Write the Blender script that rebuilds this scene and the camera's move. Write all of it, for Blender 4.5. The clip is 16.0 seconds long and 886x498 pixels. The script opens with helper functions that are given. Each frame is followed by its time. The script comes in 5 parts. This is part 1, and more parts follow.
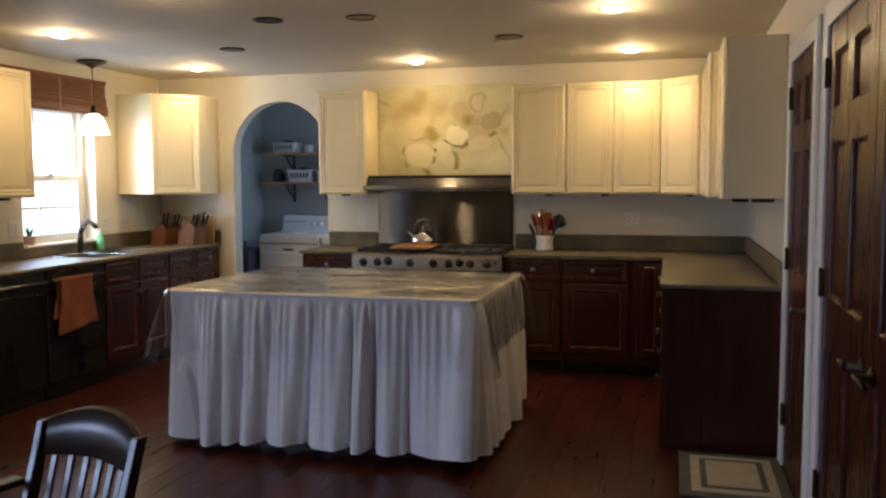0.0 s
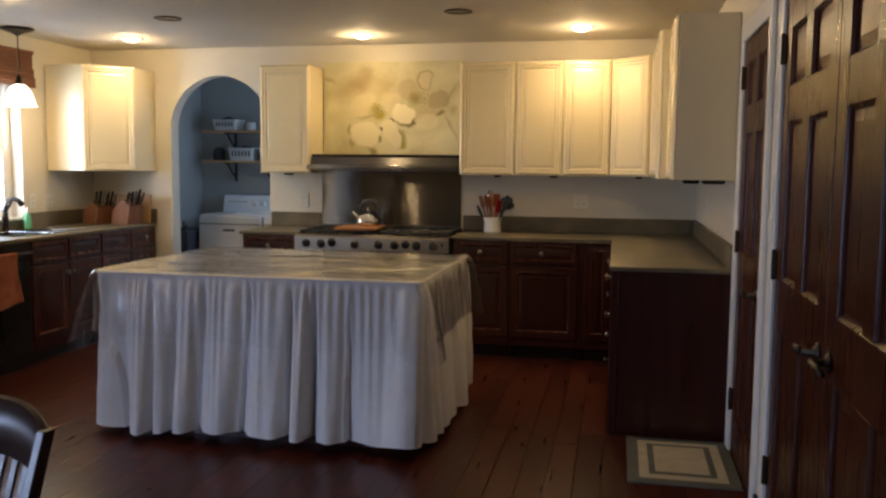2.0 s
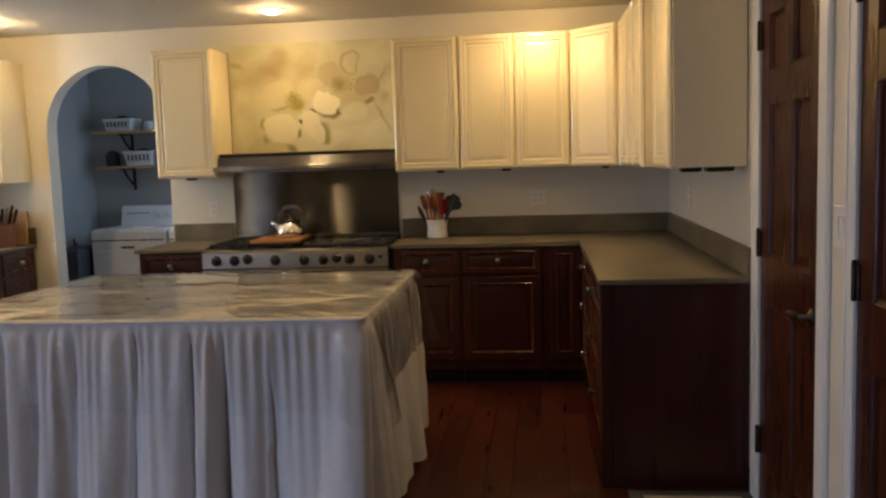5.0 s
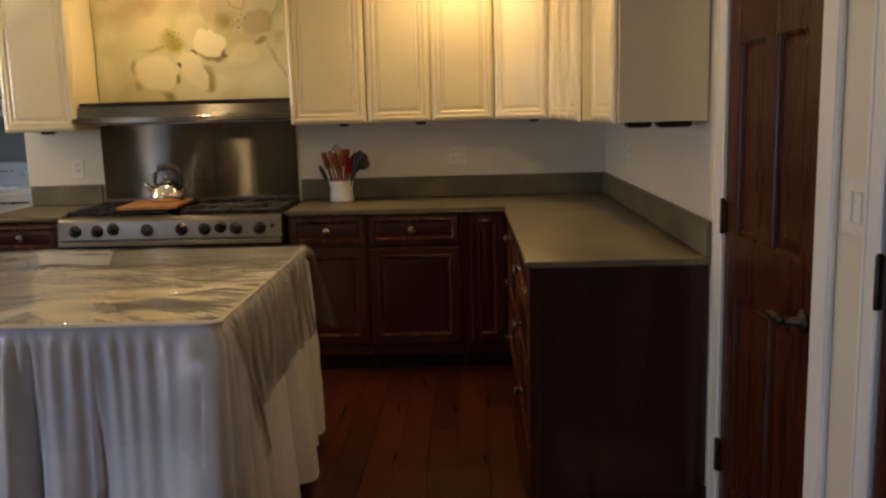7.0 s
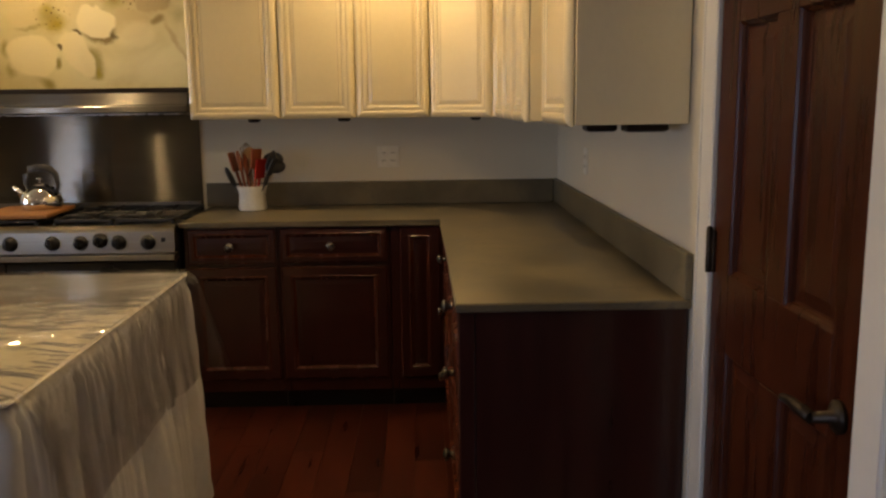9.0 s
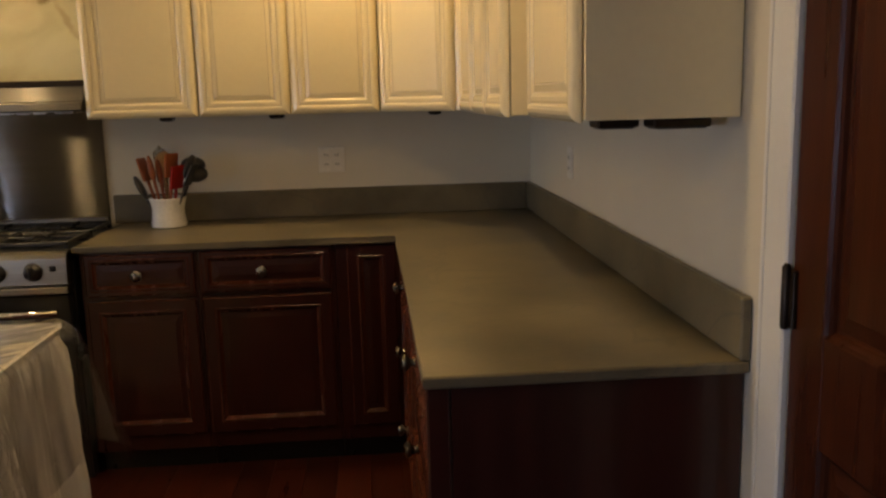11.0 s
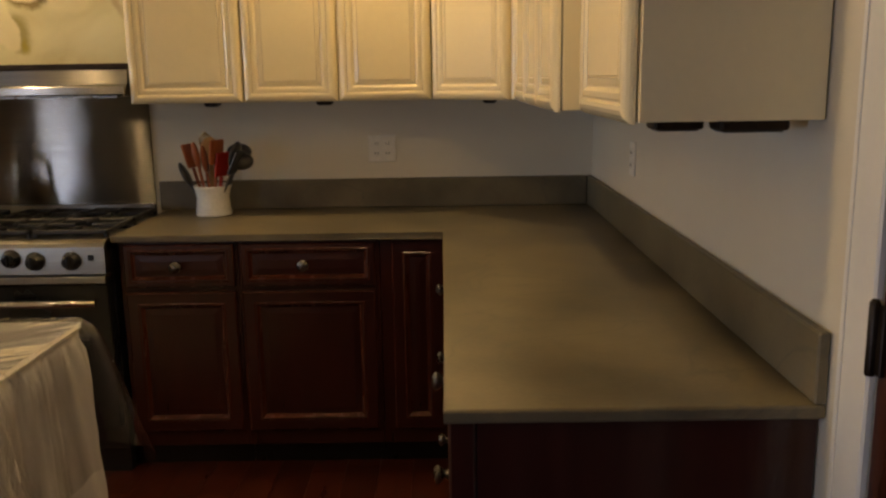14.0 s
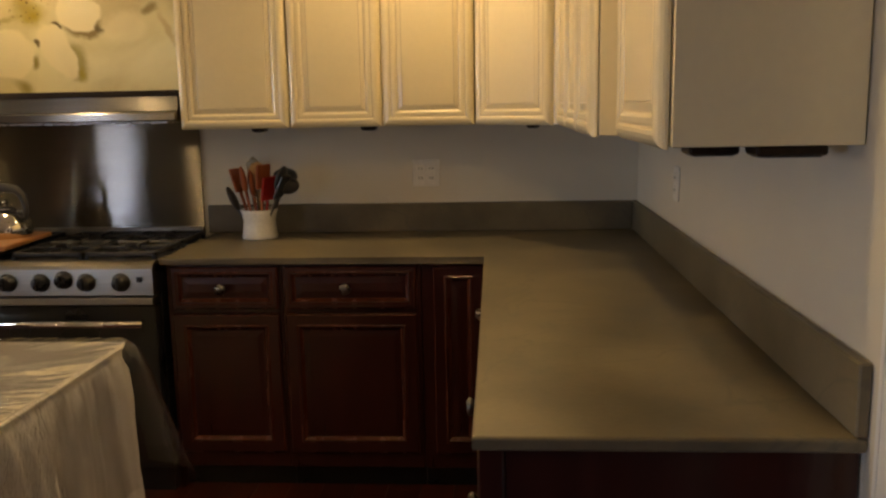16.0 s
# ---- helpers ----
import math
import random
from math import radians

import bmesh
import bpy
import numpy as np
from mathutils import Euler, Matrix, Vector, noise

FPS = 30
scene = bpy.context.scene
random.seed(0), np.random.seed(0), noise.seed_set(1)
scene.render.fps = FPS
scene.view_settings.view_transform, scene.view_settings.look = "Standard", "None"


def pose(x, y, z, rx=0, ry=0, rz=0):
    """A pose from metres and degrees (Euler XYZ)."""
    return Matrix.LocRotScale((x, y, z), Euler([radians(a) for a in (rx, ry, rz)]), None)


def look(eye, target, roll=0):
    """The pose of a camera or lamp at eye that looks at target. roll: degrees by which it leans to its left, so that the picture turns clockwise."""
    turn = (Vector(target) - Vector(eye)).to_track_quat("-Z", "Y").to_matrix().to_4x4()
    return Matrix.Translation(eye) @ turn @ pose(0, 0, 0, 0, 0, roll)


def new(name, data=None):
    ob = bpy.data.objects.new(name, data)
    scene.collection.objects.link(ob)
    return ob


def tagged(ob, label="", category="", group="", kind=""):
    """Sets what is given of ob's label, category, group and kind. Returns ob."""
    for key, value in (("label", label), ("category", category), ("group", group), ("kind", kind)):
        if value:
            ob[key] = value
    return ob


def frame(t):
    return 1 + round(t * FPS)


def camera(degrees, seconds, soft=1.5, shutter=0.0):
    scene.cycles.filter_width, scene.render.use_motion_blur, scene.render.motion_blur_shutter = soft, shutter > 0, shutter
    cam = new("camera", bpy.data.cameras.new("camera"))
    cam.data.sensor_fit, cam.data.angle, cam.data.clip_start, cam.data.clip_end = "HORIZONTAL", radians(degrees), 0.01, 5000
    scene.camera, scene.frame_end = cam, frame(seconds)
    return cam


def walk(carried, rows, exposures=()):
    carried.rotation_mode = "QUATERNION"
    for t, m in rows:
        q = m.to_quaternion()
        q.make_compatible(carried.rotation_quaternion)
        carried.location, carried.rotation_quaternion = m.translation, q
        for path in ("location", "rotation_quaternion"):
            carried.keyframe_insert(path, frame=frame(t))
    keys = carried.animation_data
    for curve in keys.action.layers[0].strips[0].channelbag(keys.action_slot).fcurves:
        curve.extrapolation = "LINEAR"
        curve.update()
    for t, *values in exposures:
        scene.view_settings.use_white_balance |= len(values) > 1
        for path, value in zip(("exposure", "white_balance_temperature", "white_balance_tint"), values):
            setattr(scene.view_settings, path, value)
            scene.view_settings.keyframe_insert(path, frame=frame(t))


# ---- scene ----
cam = camera(54.9, 16.0, soft=2.4, shutter=0.4)
PATH = [
    (0, (-0.566, -7.052, 1.467), (-1.087, -5.127, 1.311), -0.2),
    (0.5, (-0.577, -7.051, 1.463), (-1.066, -5.119, 1.298), 0.0),
    (1, (-0.589, -7.006, 1.453), (-1.068, -5.072, 1.279), 0.3),
    (1.5, (-0.598, -6.988, 1.457), (-1.04, -5.049, 1.247), 0.0),
    (2, (-0.589, -6.891, 1.435), (-0.991, -4.941, 1.242), 0.5),
    (2.5, (-0.567, -6.73, 1.448), (-0.985, -4.78, 1.304), 1.1),
    (3, (-0.593, -6.575, 1.446), (-0.854, -4.598, 1.295), 0.8),
    (3.5, (-0.683, -6.378, 1.439), (-0.971, -4.404, 1.294), -1.0),
    (6, (-0.879, -5.627, 1.445), (-1.012, -3.646, 1.199), -1.9),
    (6.5, (-0.821, -5.417, 1.434), (-0.883, -3.433, 1.193), -1.1),
    (7, (-0.811, -5.173, 1.437), (-0.88, -3.201, 1.113), -1.6),
    (7.5, (-0.829, -5.012, 1.439), (-0.793, -3.036, 1.131), -2.8),
    (8, (-0.773, -4.816, 1.422), (-0.697, -2.842, 1.109), -2.4),
    (8.5, (-0.72, -4.669, 1.431), (-0.687, -2.699, 1.086), -0.9),
    (9, (-0.709, -4.488, 1.437), (-0.665, -2.517, 1.099), -0.7),
    (11.5, (-0.695, -3.714, 1.427), (-0.534, -1.755, 1.059), -1.6),
    (12, (-0.655, -3.658, 1.44), (-0.628, -1.697, 1.046), -1.0),
    (12.5, (-0.624, -3.64, 1.44), (-0.651, -1.681, 1.041), -0.9),
    (13, (-0.614, -3.635, 1.448), (-0.632, -1.675, 1.053), -1.1),
    (13.5, (-0.618, -3.628, 1.448), (-0.61, -1.667, 1.056), -0.6),
    (14, (-0.619, -3.623, 1.45), (-0.63, -1.662, 1.057), -0.9),
    (14.5, (-0.616, -3.627, 1.449), (-0.62, -1.666, 1.061), -0.8),
    (15, (-0.606, -3.635, 1.451), (-0.653, -1.669, 1.086), -0.9),
    (15.5, (-0.598, -3.632, 1.451), (-0.685, -1.664, 1.104), -1.3),
    (16, (-0.583, -3.621, 1.45), (-0.714, -1.653, 1.115), -1.1),
]
walk(cam, [(t, look(eye, target, roll)) for t, eye, target, roll in PATH], exposures=[(0.0, 0.0, 6250, 10), (3.5, 0.0, 6550, 10), (8.0, -0.07, 6950, 10), (12.0, -0.14, 7150, 10), (16.0, -0.11, 7150, 10)])

# ---- world, light ----
XL, CEIL, REAR = -5.22, 2.43, -10.4
world = bpy.data.worlds.new("sky")
scene.world = world
world.use_nodes = True
wn = world.node_tree
sky = wn.nodes.new("ShaderNodeTexSky")
sky.sky_type, sky.sun_disc, sky.sun_elevation, sky.sun_rotation = "NISHITA", False, radians(35), radians(200)
wn.links.new(sky.outputs[0], wn.nodes["Background"].inputs[0])
wn.nodes["Background"].inputs[1].default_value = 0.12


def lamp(name, kind, m, energy, colour, **more):
    data = bpy.data.lights.new(name, kind)
    data.energy, data.color = energy, colour
    if kind == "AREA":
        data.shape, data.size, data.size_y = "RECTANGLE", more["size"], more["size_y"]
    else:
        data.shadow_soft_size = more["soft"]
    ob = new(name, data)
    ob.matrix_world = m
    return ob


WARM = (1.0, 0.70, 0.36)
LIT = [(-4.40, -2.30), (-4.44, -0.60), (-2.56, -0.48), (-0.89, -0.61), (-0.90, -2.15)]
DARK = [(-2.91, -2.35), (-2.35, -2.28), (-3.66, -1.42), (-1.64, -1.37)]
REAR_LIT = [(-0.95, -3.75), (-3.10, -3.20)]
CAN_W = 15.8
for lx, ly in LIT + REAR_LIT:
    watts = CAN_W if ly > -3.5 else 0.28 * CAN_W
    lamp("can_light", "POINT", pose(lx, ly, CEIL - 0.045), 0.55 * watts, WARM, soft=0.045)
    beam = lamp("can_beam", "SPOT", pose(lx, ly, CEIL - 0.050), 0.85 * watts, WARM, soft=0.045)
    beam.data.spot_size, beam.data.spot_blend = radians(150), 0.7
lamp("pendant_light", "POINT", pose(-5.01, -1.20, 1.83), 5.0, WARM, soft=0.04)
# daylight in the wide patio window behind the walk, the laundry window and the window over the sink
lamp("patio_window_light", "AREA", pose(XL - 0.30, -7.05, 1.15, 0, -62, 26), 44.0, (0.53, 0.655, 1.0), size=1.3, size_y=0.32).data.spread = radians(100)
lamp("laundry_window_light", "AREA", pose(-2.72, 0.85, 1.6, 0, 90, 0), 11.0, (0.48, 0.68, 1.0), size=0.9, size_y=0.8)
lamp("sink_window_light", "AREA", pose(XL - 0.16, -1.35, 1.5, 0, -90, 0), 20.0, (0.48, 0.67, 1.0), size=1.0, size_y=0.8)
# added lamp outside, unseen from the walk, brightens the corner cabinet's side
lamp("cabinet_side_fill_light", "AREA", look((XL - 0.36, -1.55, 1.62), (XL + 0.2, -0.62, 1.75)), 13.0, (0.82, 0.91, 1.0), size=0.4, size_y=0.9).data.spread = radians(120)


# ---- materials ----
def nodes_of(name):
    m = bpy.data.materials.new(name)
    m.use_nodes = True
    return m, m.node_tree.nodes, m.node_tree.links, m.node_tree.nodes["Principled BSDF"]


def stuff(name, c1, c2, rough=0.5, metal=0.0, scale=6.0, stretch=(1, 1, 1), fine=80.0, bump=0.1, rvar=0.12, vary=0.0, coat=0.0, spec=0.5, dist=0.004, detail=6.0, grain=0.14):
    """A surface of two tones in broad patches, with fine grain in tone, gloss and relief."""
    m, n, l, p = nodes_of(name)
    tc, mp = n.new("ShaderNodeTexCoord"), n.new("ShaderNodeMapping")
    mp.inputs["Scale"].default_value = stretch
    l.new(tc.outputs["Object"], mp.inputs[0])
    big, small = n.new("ShaderNodeTexNoise"), n.new("ShaderNodeTexNoise")
    big.inputs["Scale"].default_value, big.inputs["Detail"].default_value = scale, detail
    small.inputs["Scale"].default_value, small.inputs["Detail"].default_value = fine, 4
    vec = mp.outputs[0]
    if vary:
        info, add, mul = n.new("ShaderNodeObjectInfo"), n.new("ShaderNodeVectorMath"), n.new("ShaderNodeMath")
        mul.operation, mul.inputs[1].default_value = "MULTIPLY", 37.0
        l.new(info.outputs["Random"], mul.inputs[0])
        l.new(mul.outputs[0], add.inputs[1])
        l.new(vec, add.inputs[0])
        vec = add.outputs[0]
    l.new(vec, big.inputs["Vector"])
    l.new(vec, small.inputs["Vector"])
    ramp = n.new("ShaderNodeValToRGB")
    ramp.color_ramp.elements[0].position, ramp.color_ramp.elements[1].position = 0.3, 0.7
    ramp.color_ramp.elements[0].color, ramp.color_ramp.elements[1].color = (*c1, 1), (*c2, 1)
    l.new(big.outputs["Fac"], ramp.inputs[0])
    hsv = n.new("ShaderNodeHueSaturation")
    l.new(ramp.outputs[0], hsv.inputs["Color"])
    tone = n.new("ShaderNodeMapRange")
    tone.inputs["To Min"].default_value, tone.inputs["To Max"].default_value = 1 - grain, 1 + grain
    l.new(small.outputs["Fac"], tone.inputs["Value"])
    if vary:
        m2, a2 = n.new("ShaderNodeMapRange"), n.new("ShaderNodeMath")
        m2.inputs["To Min"].default_value, m2.inputs["To Max"].default_value = 1 - vary, 1 + vary
        a2.operation = "MULTIPLY"
        l.new(info.outputs["Random"], m2.inputs["Value"])
        l.new(m2.outputs[0], a2.inputs[0])
        l.new(tone.outputs[0], a2.inputs[1])
        l.new(a2.outputs[0], hsv.inputs["Value"])
    else:
        l.new(tone.outputs[0], hsv.inputs["Value"])
    l.new(hsv.outputs[0], p.inputs["Base Color"])
    rr = n.new("ShaderNodeMapRange")
    rr.inputs["To Min"].default_value, rr.inputs["To Max"].default_value = max(0.02, rough - rvar), min(1, rough + rvar)
    l.new(big.outputs["Fac"], rr.inputs["Value"])
    l.new(rr.outputs[0], p.inputs["Roughness"])
    p.inputs["Metallic"].default_value, p.inputs["Specular IOR Level"].default_value = metal, spec
    p.inputs["Coat Weight"].default_value, p.inputs["Coat Roughness"].default_value = coat, 0.12
    if bump:
        b = n.new("ShaderNodeBump")
        b.inputs["Strength"].default_value, b.inputs["Distance"].default_value = bump, dist
        l.new(small.outputs["Fac"], b.inputs["Height"])
        l.new(b.outputs[0], p.inputs["Normal"])
    return m


WALL = stuff("wall_paint", (0.66, 0.61, 0.50), (0.70, 0.65, 0.54), 0.6, fine=220, bump=0.12, scale=2.5, grain=0.03)
# darker than the other walls, to cut bounce from the unseen rear
DIMWALL = stuff("unseen_wall_dark_paint", (0.20, 0.17, 0.13), (0.24, 0.20, 0.16), 0.65, fine=220, bump=0.1, scale=2.5, grain=0.03)
COOLWALL = stuff("laundry_paint", (0.35, 0.36, 0.355), (0.39, 0.40, 0.395), 0.65, fine=220, bump=0.1, scale=2.5, grain=0.03)
CEILM = stuff("ceiling_paint", (0.62, 0.59, 0.52), (0.66, 0.63, 0.56), 0.75, fine=260, bump=0.25, scale=2, grain=0.03)
TRIM = stuff("white_trim_paint", (0.74, 0.73, 0.70), (0.78, 0.77, 0.74), 0.32, fine=90, bump=0.05, scale=3, grain=0.03)
CREAM = stuff("cream_cabinet_paint", (0.80, 0.69, 0.445), (0.83, 0.72, 0.47), 0.20, rvar=0.04, fine=60, bump=0.06, scale=3, grain=0.03)
GLAZE = stuff("brown_glaze", (0.47, 0.37, 0.20), (0.59, 0.48, 0.30), 0.4, fine=60, bump=0.05, scale=12, grain=0.03)
CHERRY = stuff("dark_cherry_wood", (0.026, 0.0046, 0.0034), (0.040, 0.0072, 0.0046), 0.32, scale=4, stretch=(5, 5, 0.6), fine=40, bump=0.08, coat=0.25)
# the same cherry, lightened: the bevels' highlight is put into the colour
CHERRY_EDGE = stuff("highlit_cherry_edge", (0.060, 0.015, 0.008), (0.11, 0.028, 0.013), 0.26, scale=5, stretch=(5, 5, 0.6), fine=40, bump=0.08, coat=0.2)
DOORWOOD = stuff("stained_door_wood", (0.034, 0.0084, 0.0034), (0.068, 0.0180, 0.0070), 0.29, scale=4, stretch=(6, 6, 0.5), fine=45, bump=0.10, coat=0.0, spec=0.17)
PLANK = stuff("plank_wood", (0.036, 0.0068, 0.0036), (0.070, 0.0140, 0.0064), 0.32, scale=5, stretch=(6, 0.7, 1), fine=40, bump=0.12, vary=0.30, coat=0.08, spec=0.32)
JOINT = stuff("joint_dirt", (0.012, 0.006, 0.004), (0.02, 0.01, 0.006), 0.8, bump=0.1)
STEEL = stuff("brushed_steel", (0.29, 0.272, 0.245), (0.36, 0.34, 0.305), 0.32, 1.0, scale=3, stretch=(0.3, 1, 30), fine=30, bump=0.012, rvar=0.04, grain=0.02)
CHROME = stuff("polished_steel", (0.72, 0.71, 0.70), (0.78, 0.77, 0.76), 0.07, 1.0, scale=6, bump=0.0, rvar=0.03, grain=0.05)
NICKEL = stuff("dark_nickel", (0.20, 0.19, 0.17), (0.28, 0.26, 0.24), 0.28, 1.0, scale=40, bump=0.05)
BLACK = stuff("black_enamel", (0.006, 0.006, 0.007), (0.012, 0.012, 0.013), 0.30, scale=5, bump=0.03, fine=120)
IRON = stuff("cast_iron", (0.010, 0.010, 0.011), (0.022, 0.022, 0.023), 0.42, scale=20, bump=0.3, fine=220)
BRONZE = stuff("oiled_bronze", (0.020, 0.014, 0.010), (0.045, 0.030, 0.020), 0.40, 0.7, scale=25, bump=0.1, fine=120)
CLOTH = stuff("white_cotton", (0.70, 0.68, 0.66), (0.76, 0.74, 0.72), 0.9, scale=5, bump=0.40, fine=34, spec=0.1, dist=0.006, grain=0.05)
TOWEL = stuff("rust_terry", (0.23, 0.075, 0.045), (0.31, 0.11, 0.065), 0.95, scale=12, bump=0.8, fine=300, spec=0.1)
CERAMIC = stuff("white_ceramic", (0.78, 0.76, 0.72), (0.82, 0.80, 0.76), 0.14, scale=5, bump=0.0, rvar=0.05)
PLATE = stuff("switch_plastic", (0.72, 0.69, 0.62), (0.76, 0.73, 0.66), 0.35, scale=8, bump=0.0)
APPL = stuff("white_appliance_enamel", (0.72, 0.74, 0.76), (0.76, 0.78, 0.80), 0.25, scale=5, bump=0.02)
MAPLE = stuff("oiled_maple", (0.34, 0.15, 0.055), (0.46, 0.22, 0.085), 0.45, scale=6, stretch=(1, 5, 5), fine=50, bump=0.1)
LIGHTWOOD = stuff("pale_wood", (0.50, 0.30, 0.14), (0.60, 0.38, 0.19), 0.5, scale=6, stretch=(5, 5, 1), fine=50, bump=0.1)
REDWOOD = stuff("red_spoon_wood", (0.30, 0.075, 0.025), (0.42, 0.13, 0.05), 0.5, scale=8, stretch=(5, 5, 1), fine=50, bump=0.1)
REDPL = stuff("red_silicone", (0.42, 0.02, 0.015), (0.50, 0.03, 0.02), 0.4, bump=0.0)
CHAIRWOOD = stuff("dark_chair_wood", (0.024, 0.012, 0.008), (0.045, 0.023, 0.014), 0.36, scale=5, stretch=(1, 5, 5), fine=50, bump=0.06, spec=0.35)
BAMBOO = stuff("woven_bamboo", (0.12, 0.040, 0.015), (0.23, 0.088, 0.034), 0.7, scale=14, stretch=(1, 1, 8), fine=70, bump=0.5, vary=0.3)
BLOCKWOOD = stuff("knife_block_wood", (0.15, 0.055, 0.022), (0.24, 0.095, 0.038), 0.45, scale=6, stretch=(5, 5, 1), fine=50, bump=0.1)
RUGG = stuff("grey_rug_pile", (0.10, 0.105, 0.095), (0.135, 0.14, 0.125), 0.95, scale=14, bump=0.8, fine=350, spec=0.1)
RUGC = stuff("cream_rug_pile", (0.42, 0.37, 0.27), (0.49, 0.43, 0.33), 0.95, scale=14, bump=0.8, fine=350, spec=0.1)
RUGB = stuff("beige_rug_pile", (0.40, 0.34, 0.25), (0.46, 0.40, 0.30), 0.95, scale=14, bump=0.8, fine=350, spec=0.1)
GREENPL = stuff("green_soap", (0.12, 0.42, 0.20), (0.18, 0.52, 0.26), 0.2, bump=0.0)
TERRA = stuff("pale_terracotta", (0.55, 0.38, 0.28), (0.62, 0.45, 0.34), 0.8, bump=0.2)
LEAF = stuff("leaf_green", (0.05, 0.12, 0.03), (0.09, 0.19, 0.05), 0.5, bump=0.1)
BINW = stuff("white_basket_plastic", (0.62, 0.64, 0.66), (0.70, 0.72, 0.74), 0.4, bump=0.0)
DARKCL = stuff("dark_fabric", (0.03, 0.035, 0.05), (0.07, 0.075, 0.09), 0.9, scale=20, bump=0.5)
GREYPL = stuff("dark_grey_plastic", (0.03, 0.03, 0.032), (0.05, 0.05, 0.052), 0.4, bump=0.0)


def stone():
    m, n, l, p = nodes_of("grey_green_stone")
    tc = n.new("ShaderNodeTexCoord")
    a, b, w = n.new("ShaderNodeTexNoise"), n.new("ShaderNodeTexNoise"), n.new("ShaderNodeTexNoise")
    for t, s, d in ((a, 3.4, 8), (b, 90, 4), (w, 1.9, 6)):
        t.inputs["Scale"].default_value, t.inputs["Detail"].default_value = s, d
        l.new(tc.outputs["Object"], t.inputs["Vector"])
    w.inputs["Distortion"].default_value = 1.0
    r = n.new("ShaderNodeValToRGB")
    r.color_ramp.elements[0].position, r.color_ramp.elements[1].position = 0.3, 0.72
    r.color_ramp.elements[0].color, r.color_ramp.elements[1].color = (0.080, 0.068, 0.042, 1), (0.205, 0.168, 0.104, 1)
    l.new(a.outputs["Fac"], r.inputs[0])
    v = n.new("ShaderNodeValToRGB")
    e = v.color_ramp.elements
    e[0].position, e[0].color = 0.488, (0, 0, 0, 1)
    e[1].position, e[1].color = 0.512, (0, 0, 0, 1)
    mid = e.new(0.5)
    mid.color = (0.50, 0.50, 0.50, 1)
    l.new(w.outputs["Fac"], v.inputs[0])
    mix = n.new("ShaderNodeMixRGB")
    mix.inputs[2].default_value = (0.10, 0.093, 0.066, 1)
    l.new(v.outputs[0], mix.inputs[0])
    l.new(r.outputs[0], mix.inputs[1])
    hs, mr = n.new("ShaderNodeHueSaturation"), n.new("ShaderNodeMapRange")
    mr.inputs["To Min"].default_value, mr.inputs["To Max"].default_value = 0.9, 1.1
    l.new(b.outputs["Fac"], mr.inputs["Value"])
    l.new(mr.outputs[0], hs.inputs["Value"])
    l.new(mix.outputs[0], hs.inputs["Color"])
    l.new(hs.outputs[0], p.inputs["Base Color"])
    rr = n.new("ShaderNodeMapRange")
    rr.inputs["To Min"].default_value, rr.inputs["To Max"].default_value = 0.30, 0.50
    l.new(a.outputs["Fac"], rr.inputs["Value"])
    l.new(rr.outputs[0], p.inputs["Roughness"])
    bp = n.new("ShaderNodeBump")
    bp.inputs["Strength"].default_value, bp.inputs["Distance"].default_value = 0.12, 0.003
    l.new(b.outputs["Fac"], bp.inputs["Height"])
    l.new(bp.outputs[0], p.inputs["Normal"])
    return m


STONE = stone()


def brushed(m, amount):
    """Brush lines run across, so highlights stretch up and down."""
    n, l = m.node_tree.nodes, m.node_tree.links
    tg, p = n.new("ShaderNodeTangent"), n["Principled BSDF"]
    tg.direction_type, tg.axis = "RADIAL", "Z"
    l.new(tg.outputs[0], p.inputs["Tangent"])
    p.inputs["Anisotropic"].default_value, p.inputs["Anisotropic Rotation"].default_value = amount, 0.25


brushed(STEEL, 0.6)


def brushed_sheet(name, c1, c2, rough, spread, warp):
    """Sheet metal brushed across: reflections draw out into upright streaks, bent by a slight warp."""
    m, n, l, p = nodes_of(name)
    n.remove(p)
    gl, tg, bp = n.new("ShaderNodeBsdfAnisotropic"), n.new("ShaderNodeTangent"), n.new("ShaderNodeBump")
    tc, mp, no, wv, r = (n.new("ShaderNode" + k) for k in ("TexCoord", "Mapping", "TexNoise", "TexNoise", "ValToRGB"))
    mp.inputs["Scale"].default_value = (0.6, 1, 45)
    l.new(tc.outputs["Object"], mp.inputs[0])
    l.new(mp.outputs[0], no.inputs["Vector"])
    no.inputs["Scale"].default_value, no.inputs["Detail"].default_value = 2.5, 6
    r.color_ramp.elements[0].position, r.color_ramp.elements[1].position = 0.3, 0.7
    r.color_ramp.elements[0].color, r.color_ramp.elements[1].color = (*c1, 1), (*c2, 1)
    l.new(no.outputs["Fac"], r.inputs[0])
    l.new(r.outputs[0], gl.inputs["Color"])
    gl.inputs["Roughness"].default_value, gl.inputs["Anisotropy"].default_value = rough, spread
    tg.direction_type, tg.axis = "RADIAL", "Z"
    l.new(tg.outputs[0], gl.inputs["Tangent"])
    wv.inputs["Scale"].default_value, wv.inputs["Detail"].default_value = 3.2, 1.0
    l.new(tc.outputs["Object"], wv.inputs["Vector"])
    l.new(wv.outputs["Fac"], bp.inputs["Height"])
    bp.inputs["Strength"].default_value, bp.inputs["Distance"].default_value = warp, 0.01
    l.new(bp.outputs[0], gl.inputs["Normal"])
    l.new(gl.outputs[0], n["Material Output"].inputs[0])
    return m


